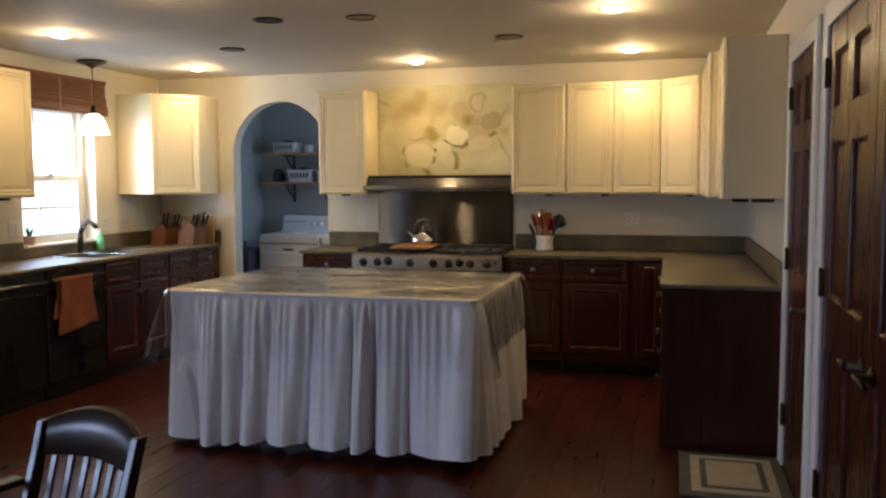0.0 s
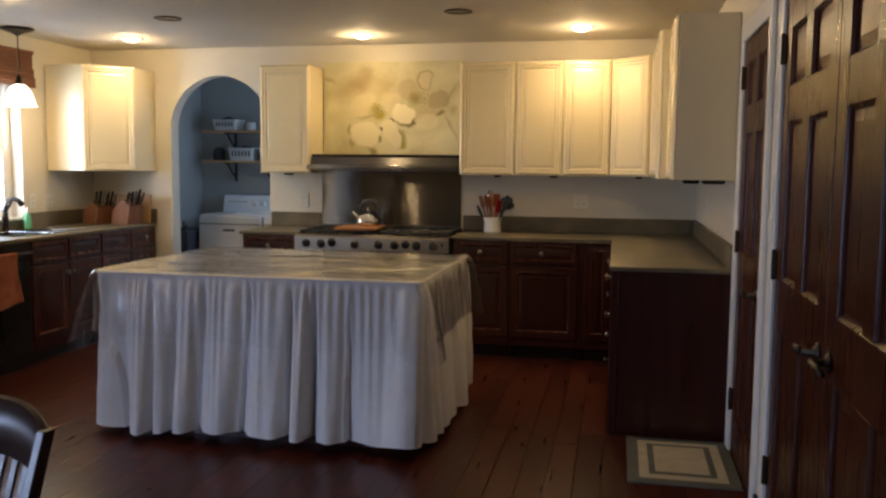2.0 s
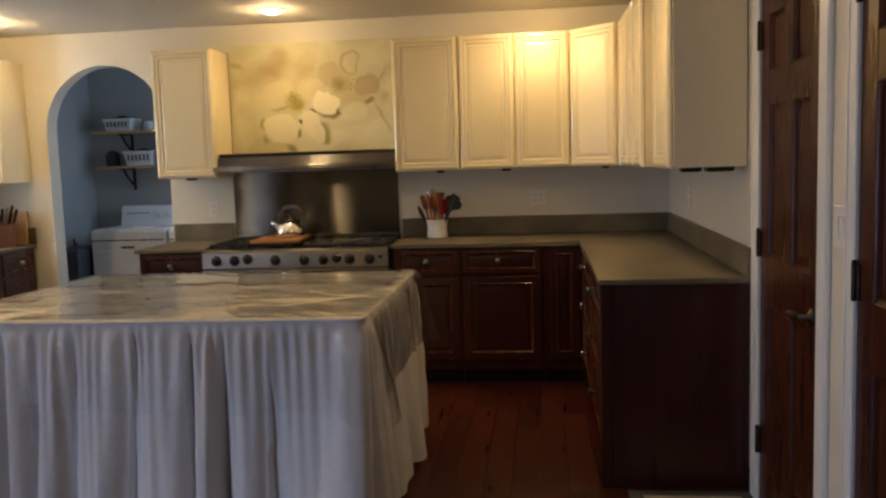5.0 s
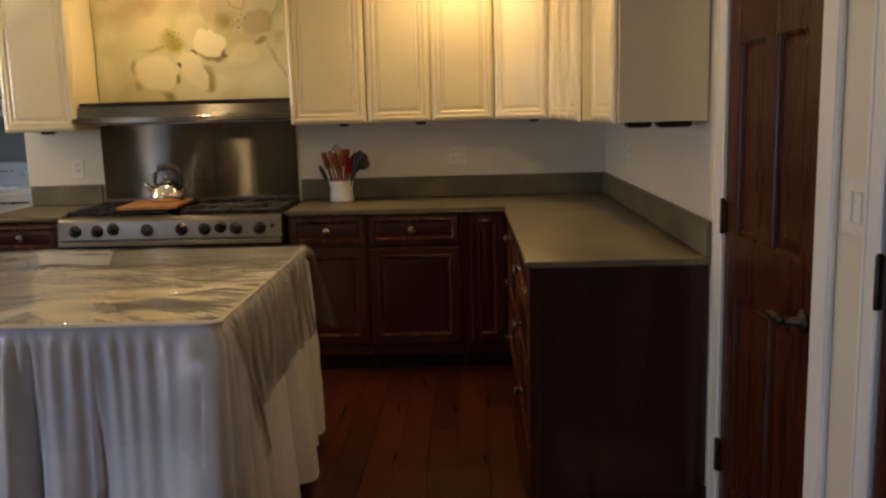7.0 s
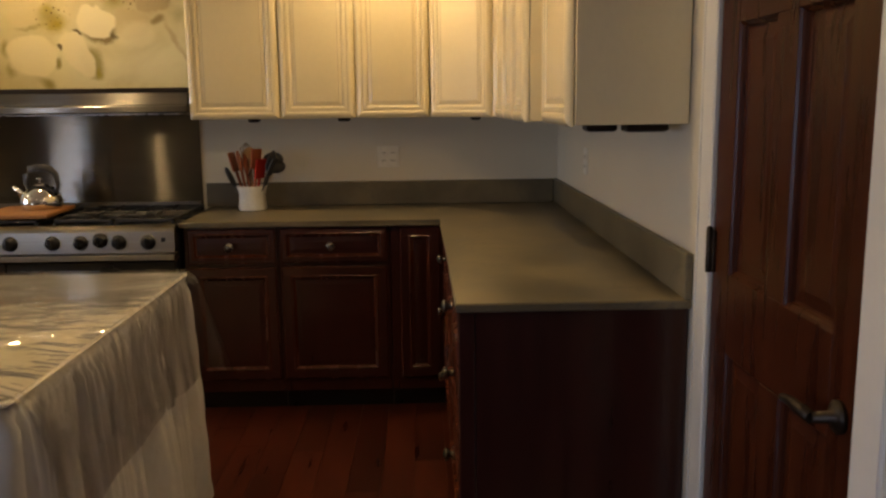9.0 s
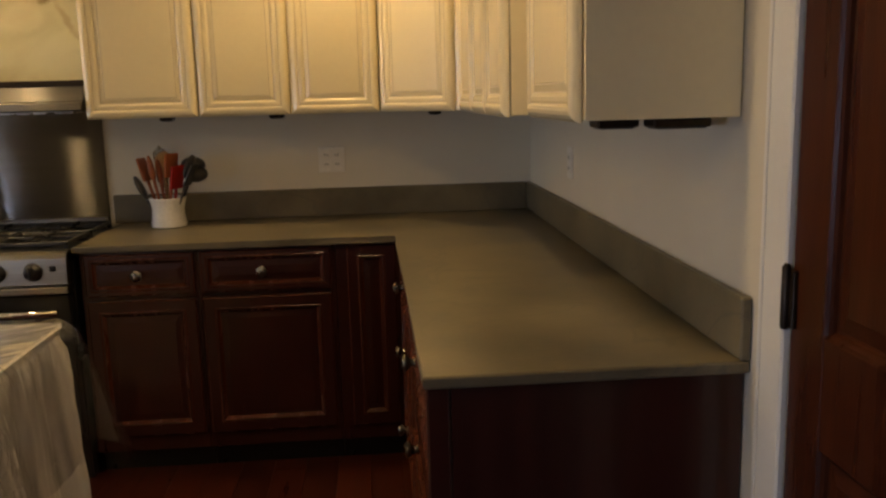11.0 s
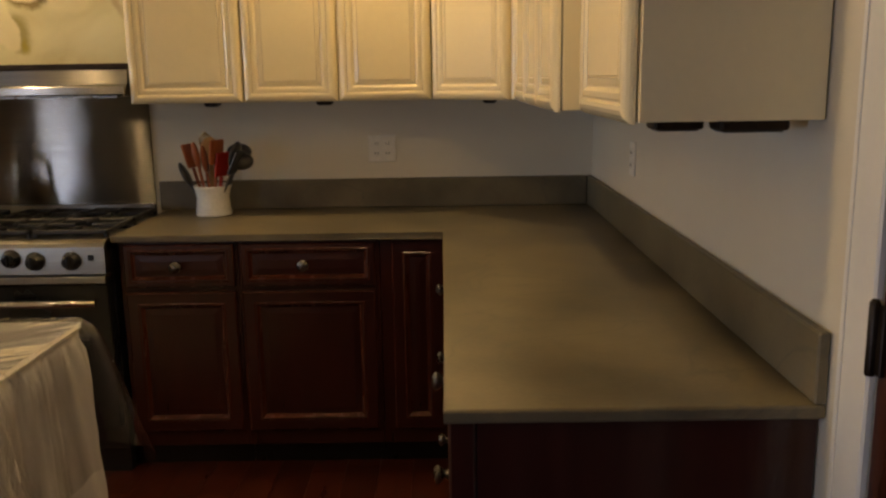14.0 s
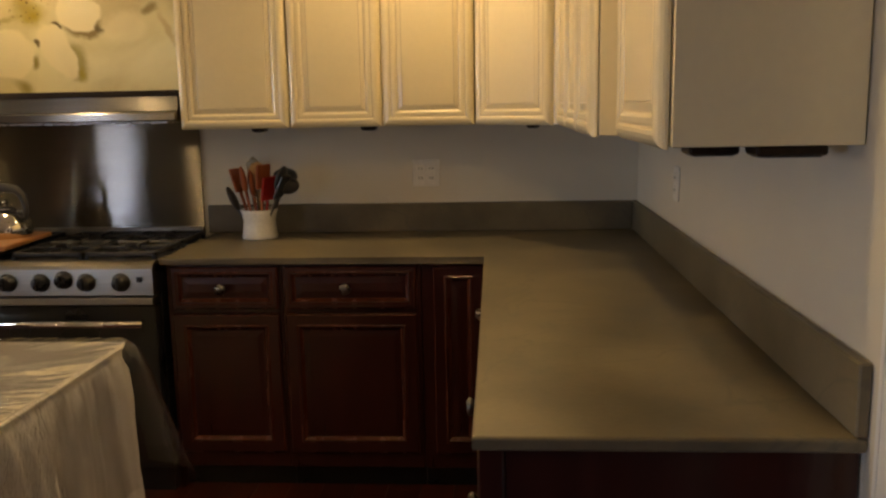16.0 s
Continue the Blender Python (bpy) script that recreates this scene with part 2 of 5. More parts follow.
STEELV = brushed_sheet("brushed_steel_sheet", (0.24, 0.228, 0.206), (0.30, 0.286, 0.258), 0.185, 0.84, 0.22)
STEELH = brushed_sheet("brushed_steel_hood", (0.34, 0.325, 0.295), (0.42, 0.40, 0.36), 0.23, 0.62, 0.10)


def sheen(n, l, normal=None, low=0.045, power=4.0):
    """Gloss that grows towards grazing angles, the same from both sides of a sheet."""
    lw, pw, mr = n.new("ShaderNodeLayerWeight"), n.new("ShaderNodeMath"), n.new("ShaderNodeMapRange")
    lw.inputs["Blend"].default_value = 0.5
    if normal:
        l.new(normal, lw.inputs["Normal"])
    pw.operation, pw.inputs[1].default_value = "POWER", power
    l.new(lw.outputs["Facing"], pw.inputs[0])
    mr.inputs["To Min"].default_value, mr.inputs["To Max"].default_value = low, 0.95
    l.new(pw.outputs[0], mr.inputs["Value"])
    return mr.outputs[0]


def vinyl(name, low, relief, fine=13.0):
    """Clear sheet: lets light through, with a wrinkled gloss that grows at grazing angles."""
    m, n, l, p = nodes_of(name)
    n.remove(p)
    out = n["Material Output"]
    tr, gl, mix, bp = (n.new("ShaderNode" + k) for k in ("BsdfTransparent", "BsdfGlossy", "MixShader", "Bump"))
    tc, mp, no, wv = (n.new("ShaderNode" + k) for k in ("TexCoord", "Mapping", "TexNoise", "TexNoise"))
    tr.inputs[0].default_value = (0.965, 0.965, 0.97, 1)
    gl.inputs["Roughness"].default_value = 0.018
    mp.inputs["Scale"].default_value = (1, 1.7, 1)
    l.new(tc.outputs["Object"], mp.inputs[0])
    for t, s in ((no, 2.4), (wv, fine)):
        t.inputs["Scale"].default_value, t.inputs["Detail"].default_value, t.inputs["Distortion"].default_value = s, 1.5, 1.6
        l.new(mp.outputs[0], t.inputs["Vector"])
    add = n.new("ShaderNodeMath")
    add.operation = "MULTIPLY_ADD"
    add.inputs[1].default_value = 0.30
    l.new(wv.outputs["Fac"], add.inputs[0])
    l.new(no.outputs["Fac"], add.inputs[2])
    # creased patches between stretches that lie flat
    pt, pr, ph = n.new("ShaderNodeTexNoise"), n.new("ShaderNodeMapRange"), n.new("ShaderNodeMath")
    pt.inputs["Scale"].default_value, pt.inputs["Detail"].default_value = 1.5, 2.0
    l.new(tc.outputs["Object"], pt.inputs["Vector"])
    pr.interpolation_type = "SMOOTHSTEP"
    pr.inputs["From Min"].default_value, pr.inputs["From Max"].default_value = 0.44, 0.60
    pr.inputs["To Min"].default_value = 0.16
    l.new(pt.outputs["Fac"], pr.inputs["Value"])
    ph.operation = "MULTIPLY"
    l.new(add.outputs[0], ph.inputs[0])
    sp, far = n.new("ShaderNodeSeparateXYZ"), n.new("ShaderNodeMapRange")
    far.interpolation_type = "SMOOTHSTEP"
    far.inputs["From Min"].default_value, far.inputs["From Max"].default_value, far.inputs["To Min"].default_value = -1.95, -2.12, 0.12
    l.new(tc.outputs["Object"], sp.inputs[0])
    l.new(sp.outputs["Y"], far.inputs["Value"])
    lie = n.new("ShaderNodeMath")
    lie.operation = "MULTIPLY"
    l.new(pr.outputs[0], lie.inputs[0])
    l.new(far.outputs[0], lie.inputs[1])
    l.new(lie.outputs[0], ph.inputs[1])
    l.new(ph.outputs[0], bp.inputs["Height"])
    bp.inputs["Strength"].default_value, bp.inputs["Distance"].default_value = relief, 0.03
    l.new(bp.outputs[0], gl.inputs["Normal"])
    l.new(sheen(n, l, bp.outputs[0], low, 2.2), mix.inputs[0])
    l.new(tr.outputs[0], mix.inputs[1])
    l.new(gl.outputs[0], mix.inputs[2])
    l.new(mix.outputs[0], out.inputs[0])
    return m


VINYL, VINYLDROP = vinyl("clear_vinyl", 0.10, 0.55), vinyl("clear_vinyl_drop", 0.018, 0.60, 34.0)


def glass():
    m, n, l, p = nodes_of("window_glass")
    n.remove(p)
    tr, gl, mix = (n.new("ShaderNode" + k) for k in ("BsdfTransparent", "BsdfGlossy", "MixShader"))
    gl.inputs["Roughness"].default_value = 0.02
    l.new(sheen(n, l), mix.inputs[0])
    l.new(tr.outputs[0], mix.inputs[1])
    l.new(gl.outputs[0], mix.inputs[2])
    l.new(mix.outputs[0], n["Material Output"].inputs[0])
    return m


GLASS = glass()


def glow(name, colour, strength, tint=None):
    m, n, l, p = nodes_of(name)
    p.inputs["Base Color"].default_value = (*colour, 1)
    p.inputs["Emission Color"].default_value, p.inputs["Emission Strength"].default_value = (*colour, 1), strength
    if tint:
        tc, no, r = n.new("ShaderNodeTexCoord"), n.new("ShaderNodeTexNoise"), n.new("ShaderNodeValToRGB")
        no.inputs["Scale"].default_value = 1.6
        r.color_ramp.elements[0].color, r.color_ramp.elements[1].color = (*tint, 1), (*colour, 1)
        r.color_ramp.elements[0].position, r.color_ramp.elements[1].position = 0.3, 0.55
        l.new(tc.outputs["Object"], no.inputs["Vector"])
        l.new(no.outputs["Fac"], r.inputs[0])
        l.new(r.outputs[0], p.inputs["Emission Color"])
    return m


BULB = glow("lit_bulb", (1.0, 0.80, 0.50), 14.0)
SHADEGLOW = glow("lit_opal_glass", (1.0, 0.90, 0.74), 3.0)
DAY = glow("bright_outdoors", (0.90, 0.96, 1.0), 1.7, (0.42, 0.60, 0.66))


def mural():
    """Soft blossom painting; coordinates in metres from the panel's lower left corner."""
    m, n, l, p = nodes_of("blossom_painting")
    tc, sep = n.new("ShaderNodeTexCoord"), n.new("ShaderNodeSeparateXYZ")
    wob, wsub, wadd = n.new("ShaderNodeTexNoise"), n.new("ShaderNodeVectorMath"), n.new("ShaderNodeVectorMath")
    wob.inputs["Scale"].default_value, wob.inputs["Detail"].default_value = 9.0, 5
    l.new(tc.outputs["Object"], wob.inputs["Vector"])
    wsub.operation, wsub.inputs[1].default_value = "SUBTRACT", (0.5, 0.5, 0.5)
    l.new(wob.outputs["Color"], wsub.inputs[0])
    wadd.operation, wadd.inputs[1].default_value = "MULTIPLY_ADD", (0.085, 0.085, 0.085)
    l.new(wsub.outputs[0], wadd.inputs[0])
    l.new(tc.outputs["Object"], wadd.inputs[2])

    def blob(cx, cz, rx, rz, turn, hard):
        mp, ln, mr = n.new("ShaderNodeMapping"), n.new("ShaderNodeVectorMath"), n.new("ShaderNodeMapRange")
        mp.vector_type = "TEXTURE"
        mp.inputs["Location"].default_value, mp.inputs["Rotation"].default_value = (cx, 0, cz), (0, radians(turn), 0)
        mp.inputs["Scale"].default_value = (rx, 100, rz)
        l.new(wadd.outputs[0], mp.inputs[0])
        ln.operation = "LENGTH"
        l.new(mp.outputs[0], ln.inputs[0])
        mr.inputs["From Min"].default_value, mr.inputs["From Max"].default_value = 1.0, hard
        mr.interpolation_type = "SMOOTHSTEP"
        l.new(ln.outputs["Value"], mr.inputs["Value"])
        return mr.outputs[0]

    base, r = n.new("ShaderNodeTexNoise"), n.new("ShaderNodeValToRGB")
    base.inputs["Scale"].default_value, base.inputs["Detail"].default_value, base.inputs["Distortion"].default_value = 3.0, 5, 0.6
    l.new(tc.outputs["Object"], base.inputs["Vector"])
    r.color_ramp.elements[0].position, r.color_ramp.elements[1].position = 0.36, 0.66
    r.color_ramp.elements[0].color, r.color_ramp.elements[1].color = (0.54, 0.48, 0.26, 1), (0.72, 0.68, 0.44, 1)
    l.new(base.outputs["Fac"], r.inputs[0])
    col = r.outputs[0]
    BROWN, OLIVE, SHADE, PETAL, YEL, DK, TAUPE = (0.36, 0.24, 0.10), (0.27, 0.22, 0.045), (0.48, 0.38, 0.20), (0.80, 0.73, 0.50), (0.36, 0.29, 0.02), (0.12, 0.085, 0.03), (0.42, 0.33, 0.18)
    marks = [
        # brown clouds over the upper left, washed green below
        (0.31, 0.58, 0.22, 0.13, 0, 0.0, BROWN, 0.75), (0.37, 0.68, 0.10, 0.10, 20, 0.0, BROWN, 0.55), (0.17, 0.50, 0.17, 0.13, 10, 0.0, BROWN, 0.5), (0.56, 0.56, 0.16, 0.10, 0, 0.0, BROWN, 0.45), (0.05, 0.62, 0.10, 0.035, 25, 0.0, OLIVE, 0.5),
        (0.10, 0.30, 0.14, 0.10, 0, 0.0, SHADE, 0.3), (0.92, 0.12, 0.30, 0.12, 0, 0.0, PETAL, 0.45), (0.64, 0.44, 0.10, 0.10, 0, 0.0, OLIVE, 0.25),
        # hind blossom: shaded rims, then the petals inside them
        (0.725, 0.535, 0.088, 0.100, 15, 0.80, TAUPE, 0.55), (0.725, 0.525, 0.070, 0.080, 15, 0.5, SHADE, 0.5),
        (0.872, 0.610, 0.076, 0.104, 8, 0.82, TAUPE, 0.80), (0.878, 0.606, 0.060, 0.088, 8, 0.72, (0.66, 0.58, 0.34), 0.85),
        (0.985, 0.455, 0.100, 0.085, -10, 0.78, TAUPE, 0.85), (0.99, 0.46, 0.075, 0.060, -10, 0.4, SHADE, 0.5),
        (0.86, 0.33, 0.13, 0.10, -15, 0.62, SHADE, 0.45), (0.89, 0.27, 0.13, 0.09, -10, 0.5, PETAL, 0.50),
        (1.12, 0.54, 0.05, 0.12, 30, 0.3, (0.55, 0.50, 0.28), 0.7), (1.085, 0.50, 0.014, 0.12, 28, 0.1, OLIVE, 0.5),
        (0.785, 0.455, 0.075, 0.085, 25, 0.1, OLIVE, 0.85), (0.745, 0.47, 0.04, 0.06, 20, 0.0, BROWN, 0.7), (0.86, 0.455, 0.07, 0.05, 0, 0.0, SHADE, 0.8),
        (1.00, 0.345, 0.050, 0.032, -15, 0.25, (0.24, 0.17, 0.06), 0.85), (1.075, 0.26, 0.022, 0.11, -28, 0.2, SHADE, 0.8), (1.13, 0.17, 0.018, 0.06, -30, 0.1, BROWN, 0.5), (1.10, 0.37, 0.05, 0.05, 30, 0.0, OLIVE, 0.45),
        # front blossom: rims of shade, petals, heart
        (0.34, 0.415, 0.135, 0.105, -15, 0.70, (0.66, 0.57, 0.34), 0.60), (0.585, 0.44, 0.10, 0.095, 10, 0.65, (0.66, 0.57, 0.34), 0.50),
        (0.230, 0.205, 0.040, 0.075, 12, 0.1, OLIVE, 0.95), (0.255, 0.110, 0.050, 0.050, -35, 0.1, OLIVE, 0.80), (0.43, 0.035, 0.060, 0.040, 30, 0.1, OLIVE, 0.90), (0.655, 0.14, 0.075, 0.105, -35, 0.55, OLIVE, 0.80), (0.690, 0.085, 0.028, 0.055, 10, 0.1, YEL, 0.85),
        (0.355, 0.175, 0.145, 0.118, 0, 0.82, PETAL, 0.88), (0.590, 0.180, 0.072, 0.135, -32, 0.80, PETAL, 0.90),
        (0.700, 0.278, 0.105, 0.060, 8, 0.62, (0.20, 0.14, 0.045), 0.90), (0.685, 0.335, 0.108, 0.090, 8, 0.84, PETAL, 0.95),
        (0.465, 0.360, 0.100, 0.075, 25, 0.0, OLIVE, 0.75), (0.490, 0.325, 0.085, 0.060, 0, 0.0, YEL, 0.98), (0.455, 0.405, 0.050, 0.050, 0, 0.0, YEL, 0.7), (0.37, 0.315, 0.10, 0.016, -4, 0.1, OLIVE, 0.55),
        (0.502, 0.215, 0.016, 0.026, 0, 0.4, DK, 0.95), (0.492, 0.140, 0.024, 0.045, 15, 0.25, OLIVE, 0.95), (0.588, 0.282, 0.014, 0.034, -45, 0.4, DK, 0.95), (0.780, 0.262, 0.042, 0.018, 28, 0.3, DK, 0.85)]
    for cx, cz, rx, rz, turn, hard, c, amount in marks:
        mix, k = n.new("ShaderNodeMixRGB"), n.new("ShaderNodeMath")
        k.operation, k.inputs[1].default_value = "MULTIPLY", amount
        l.new(blob(cx, cz, rx, rz, turn, hard), k.inputs[0])
        l.new(k.outputs[0], mix.inputs[0])
        l.new(col, mix.inputs[1])
        mix.inputs[2].default_value = (*c, 1)
        col = mix.outputs[0]
    # stamens: fine dark specks near the two flower hearts
    vo, vr = n.new("ShaderNodeTexVoronoi"), n.new("ShaderNodeMapRange")
    vo.inputs["Scale"].default_value = 46
    l.new(tc.outputs["Object"], vo.inputs["Vector"])
    vr.inputs["From Min"].default_value, vr.inputs["From Max"].default_value = 0.32, 0.18
    l.new(vo.outputs["Distance"], vr.inputs["Value"])
    for cx, cz, rr in ((0.88, 0.47, 0.11), (0.47, 0.37, 0.12)):
        k, mix = n.new("ShaderNodeMath"), n.new("ShaderNodeMixRGB")
        k.operation = "MULTIPLY"
        l.new(vr.outputs[0], k.inputs[0])
        l.new(blob(cx, cz, rr, rr * 0.8, 0, 0.3), k.inputs[1])
        l.new(k.outputs[0], mix.inputs[0])
        l.new(col, mix.inputs[1])
        mix.inputs[2].default_value = (0.14, 0.09, 0.025, 1)
        col = mix.outputs[0]
    l.new(col, p.inputs["Base Color"])
    p.inputs["Roughness"].default_value = 0.5
    return m


MURAL = mural()


# ---- mesh helpers ----
def bx(bm, x0, x1, y0, y1, z0, z1, bev=0.0, seg=1, mi=0):
    r = bmesh.ops.create_cube(bm, size=1, matrix=Matrix.Translation(((x0 + x1) / 2, (y0 + y1) / 2, (z0 + z1) / 2)) @ Matrix.Diagonal((abs(x1 - x0), abs(y1 - y0), abs(z1 - z0), 1)))
    faces = {f for v in r["verts"] for f in v.link_faces}
    for f in faces:
        f.material_index = mi
    if bev:
        bmesh.ops.bevel(bm, geom=list({e for v in r["verts"] for e in v.link_edges}), offset=bev, segments=seg, profile=0.5, affect="EDGES")


def box(*a, **k):
    bm = bmesh.new()
    bx(bm, *a, **k)
    return bm


def lathe(bm, prof, at, axis="z", n=20, mi=0):
    """A turned form: (radius, height) pairs along an axis from the point at."""
    rows = []
    for r, h in prof:
        row = []
        for i in range(n):
            a = 2 * math.pi * i / n
            u, v = r * math.cos(a), r * math.sin(a)
            d = {"z": (u, v, h), "y": (u, -h, v), "x": (h, u, v)}[axis]
            row.append(bm.verts.new((at[0] + d[0], at[1] + d[1], at[2] + d[2])))
        rows.append(row)
    for a, b in zip(rows, rows[1:]):
        for i in range(n):
            f = bm.faces.new((a[i], a[(i + 1) % n], b[(i + 1) % n], b[i]))
            f.smooth, f.material_index = True, mi
    for row, flip in ((rows[0], True), (rows[-1], False)):
        if (prof[0] if flip else prof[-1])[0] > 1e-4:
            f = bm.faces.new(row[::-1] if flip else row)
            f.material_index = mi


def tube(bm, pts, r, n=10, mi=0, ends=None):
    """A round rod along points; r may be a list."""
    pts = [Vector(p) for p in pts]
    rows = []
    for i, p in enumerate(pts):
        d = (pts[min(i + 1, len(pts) - 1)] - pts[max(i - 1, 0)]).normalized()
        up = Vector((0, 0, 1)) if abs(d.z) < 0.9 else Vector((1, 0, 0))
        a = d.cross(up).normalized()
        b = a.cross(d).normalized()
        rad = r[i] if isinstance(r, (list, tuple)) else r
        rows.append([bm.verts.new(p + rad * (math.cos(2 * math.pi * k / n) * a + math.sin(2 * math.pi * k / n) * b)) for k in range(n)])
    for a, b in zip(rows, rows[1:]):
        for k in range(n):
            f = bm.faces.new((a[k], a[(k + 1) % n], b[(k + 1) % n], b[k]))
            f.smooth, f.material_index = True, mi
    bm.faces.new(rows[0][::-1])
    bm.faces.new(rows[-1])


def rings(bm, x0, x1, z0, z1, prof):
    """A panelled front: nested rectangles (inset, y, material), closed behind and in the middle. Faces -y."""
    rows = []
    for inset, y, mi in prof:
        rows.append([bm.verts.new(c) for c in ((x0 + inset, y, z0 + inset), (x1 - inset, y, z0 + inset), (x1 - inset, y, z1 - inset), (x0 + inset, y, z1 - inset))])
    for (a, b, p) in zip(rows, rows[1:], prof[1:]):
        for k in range(4):
            f = bm.faces.new((a[k], a[(k + 1) % 4], b[(k + 1) % 4], b[k]))
            f.material_index = p[2]
    bm.faces.new(rows[-1]).material_index = prof[-1][2]
    bm.faces.new(rows[0][::-1])


def prism(bm, pts, z0, z1, mi=0):
    lo, hi = [bm.verts.new((x, y, z0)) for x, y in pts], [bm.verts.new((x, y, z1)) for x, y in pts]
    k = len(pts)
    for i in range(k):
        bm.faces.new((lo[i], lo[(i + 1) % k], hi[(i + 1) % k], hi[i])).material_index = mi
    bm.faces.new(lo[::-1])
    bm.faces.new(hi)


def mesh(name, bm, mats):
    bmesh.ops.recalc_face_normals(bm, faces=bm.faces)
    me = bpy.data.meshes.new(name)
    bm.to_mesh(me)
    bm.free()
    for m in mats if isinstance(mats, (list, tuple)) else [mats]:
        me.materials.append(m)
    return me


def part(name, bm, mats, parent, label="", m=None):
    ob = new(name, mesh(name, bm, mats))
    ob.parent = parent
    if m is not None:
        ob.matrix_local = m
    return tagged(ob, label) if label else ob


def thing(name, m, label, category, group="", kind=""):
    ob = new(name)
    ob.empty_display_size = 0.1
    ob.matrix_world = m
    return tagged(ob, label, category, group, kind)


def solid(name, bm, mats, label, category, kind="", group="", m=None):
    ob = new(name, mesh(name, bm, mats))
    if m is not None:
        ob.matrix_world = m
    return tagged(ob, label, category, group, kind)


def setting(name, bm, mats, label, category="wall"):
    return solid(name, bm, mats, label, category, "structure")


# ---- the room's shell ----
AX0, AX1, SPRING = -4.45, -3.53, 1.735
AC, AR = (AX0 + AX1) / 2, (AX1 - AX0) / 2
bm = bmesh.new()
# back wall: a pier each side of the arch, and the spandrel over it in narrow strips
bx(bm, XL - 0.3, AX0, 0, 0.13, 0, CEIL)
bx(bm, AX1, 0.12, 0, 0.13, 0, CEIL)
arc = [(AC - AR * math.cos(math.pi * i / 36), SPRING + AR * math.sin(math.pi * i / 36)) for i in range(37)]
row = [[bm.verts.new((x, y, zz)) for y, zz in ((0, z), (0, CEIL), (0.13, CEIL), (0.13, z))] for x, z in arc]
for p0, p1 in zip(row, row[1:]):
    for k in (0, 2, 3):
        bm.faces.new((p0[k], p0[(k + 1) % 4], p1[(k + 1) % 4], p1[k]))
setting("wall_north", bm, WALL, "cream painted kitchen wall with a round-arched opening")

WY0, WY1, WZ0, WZ1 = -1.77, -0.93, 0.985, 2.12
bm = bmesh.new()
PY0, PY1, PZ0, PZ1 = -7.30, -6.15, 0.25, 2.05
bx(bm, XL - 0.2, XL, REAR, PY0, 0, CEIL)
bx(bm, XL - 0.2, XL, PY1, WY0, 0, CEIL)
bx(bm, XL - 0.2, XL, PY0, PY1, 0, PZ0)
bx(bm, XL - 0.2, XL, PY0, PY1, PZ1, CEIL)
bx(bm, XL - 0.2, XL, WY1, 0, 0, CEIL)
bx(bm, XL - 0.2, XL, WY0, WY1, 0, WZ0)
bx(bm, XL - 0.2, XL, WY0, WY1, WZ1, CEIL)
setting("wall_west", bm, WALL, "cream painted wall with window openings")
D1, D2, DH, SEAM = (-3.18, -2.45), (-5.14, -3.50), 2.05, -4.32
bm = bmesh.new()
for y0, y1 in ((D1[1], 0.0), (D2[1], D1[0]), (REAR, D2[0])):
    bx(bm, 0, 0.12, y0, y1, 0, CEIL)
for y0, y1 in (D1, D2):
    bx(bm, 0, 0.12, y0, y1, DH, CEIL)
setting("wall_east", bm, WALL, "cream painted wall with two closed panelled doors")
# added to close the room out of view, dark so steel reflects less
bm = box(XL - 0.2, 0.12, REAR - 0.12, REAR - 0.001, 0, CEIL)
setting("wall_south", bm, DIMWALL, "plain unseen rear wall, darkened to dim reflections")
setting("ceiling", box(XL - 0.2, 0.12, REAR - 0.12, 0.13, CEIL + 0.002, CEIL + 0.12), CEILM, "off-white textured plaster ceiling", "ceiling")
floor = setting("floor", box(XL - 0.3, 0.2, REAR - 0.1, 1.8, -0.12, -0.012), JOINT, "dark reddish-brown hardwood plank floor", "floor")
# laundry beyond the arch
LX0, LX1, LY1 = -5.02, -2.66, 1.66
bm = bmesh.new()
bx(bm, LX0 - 0.1, LX0, 0.13, LY1, 0, CEIL)
bx(bm, LX0 - 0.1, LX1 + 0.1, LY1, LY1 + 0.1, 0, CEIL)
bx(bm, LX1, LX1 + 0.1, 0.13, 0.4, 0, CEIL)
bx(bm, LX1, LX1 + 0.1, 1.3, LY1, 0, CEIL)
bx(bm, LX1, LX1 + 0.1, 0.4, 1.3, 0, 1.15)
bx(bm, LX1, LX1 + 0.1, 0.4, 1.3, 2.05, CEIL)
setting("wall_laundry", bm, COOLWALL, "blue-grey painted laundry room walls")
setting("ceiling_laundry", box(LX0 - 0.1, LX1 + 0.1, 0.13, LY1 + 0.1, CEIL + 0.002, CEIL + 0.1), CEILM, "off-white laundry room ceiling", "ceiling")
# plain walls behind the two doors
bm = bmesh.new()
for y0, y1 in (D1, D2):
    bx(bm, 0.122, 0.14, y0 - 0.05, y1 + 0.05, 0, DH + 0.05)
setting("wall_closets", bm, WALL, "plain closet backs behind closed doors")
bm = bmesh.new()
bx(bm, -0.014, -0.0005, D2[1] + 0.075, D1[0] - 0.105, 0.0, 0.10, 0.003)
bx(bm, -0.014, -0.0005, -2.36, -2.31, 0.0, 0.10, 0.003)
bx(bm, -0.014, -0.0005, REAR, D2[0] - 0.10, 0.0, 0.10, 0.003)
setting("baseboard", bm, BRONZE, "dark stained baseboard along the wall", "baseboard")


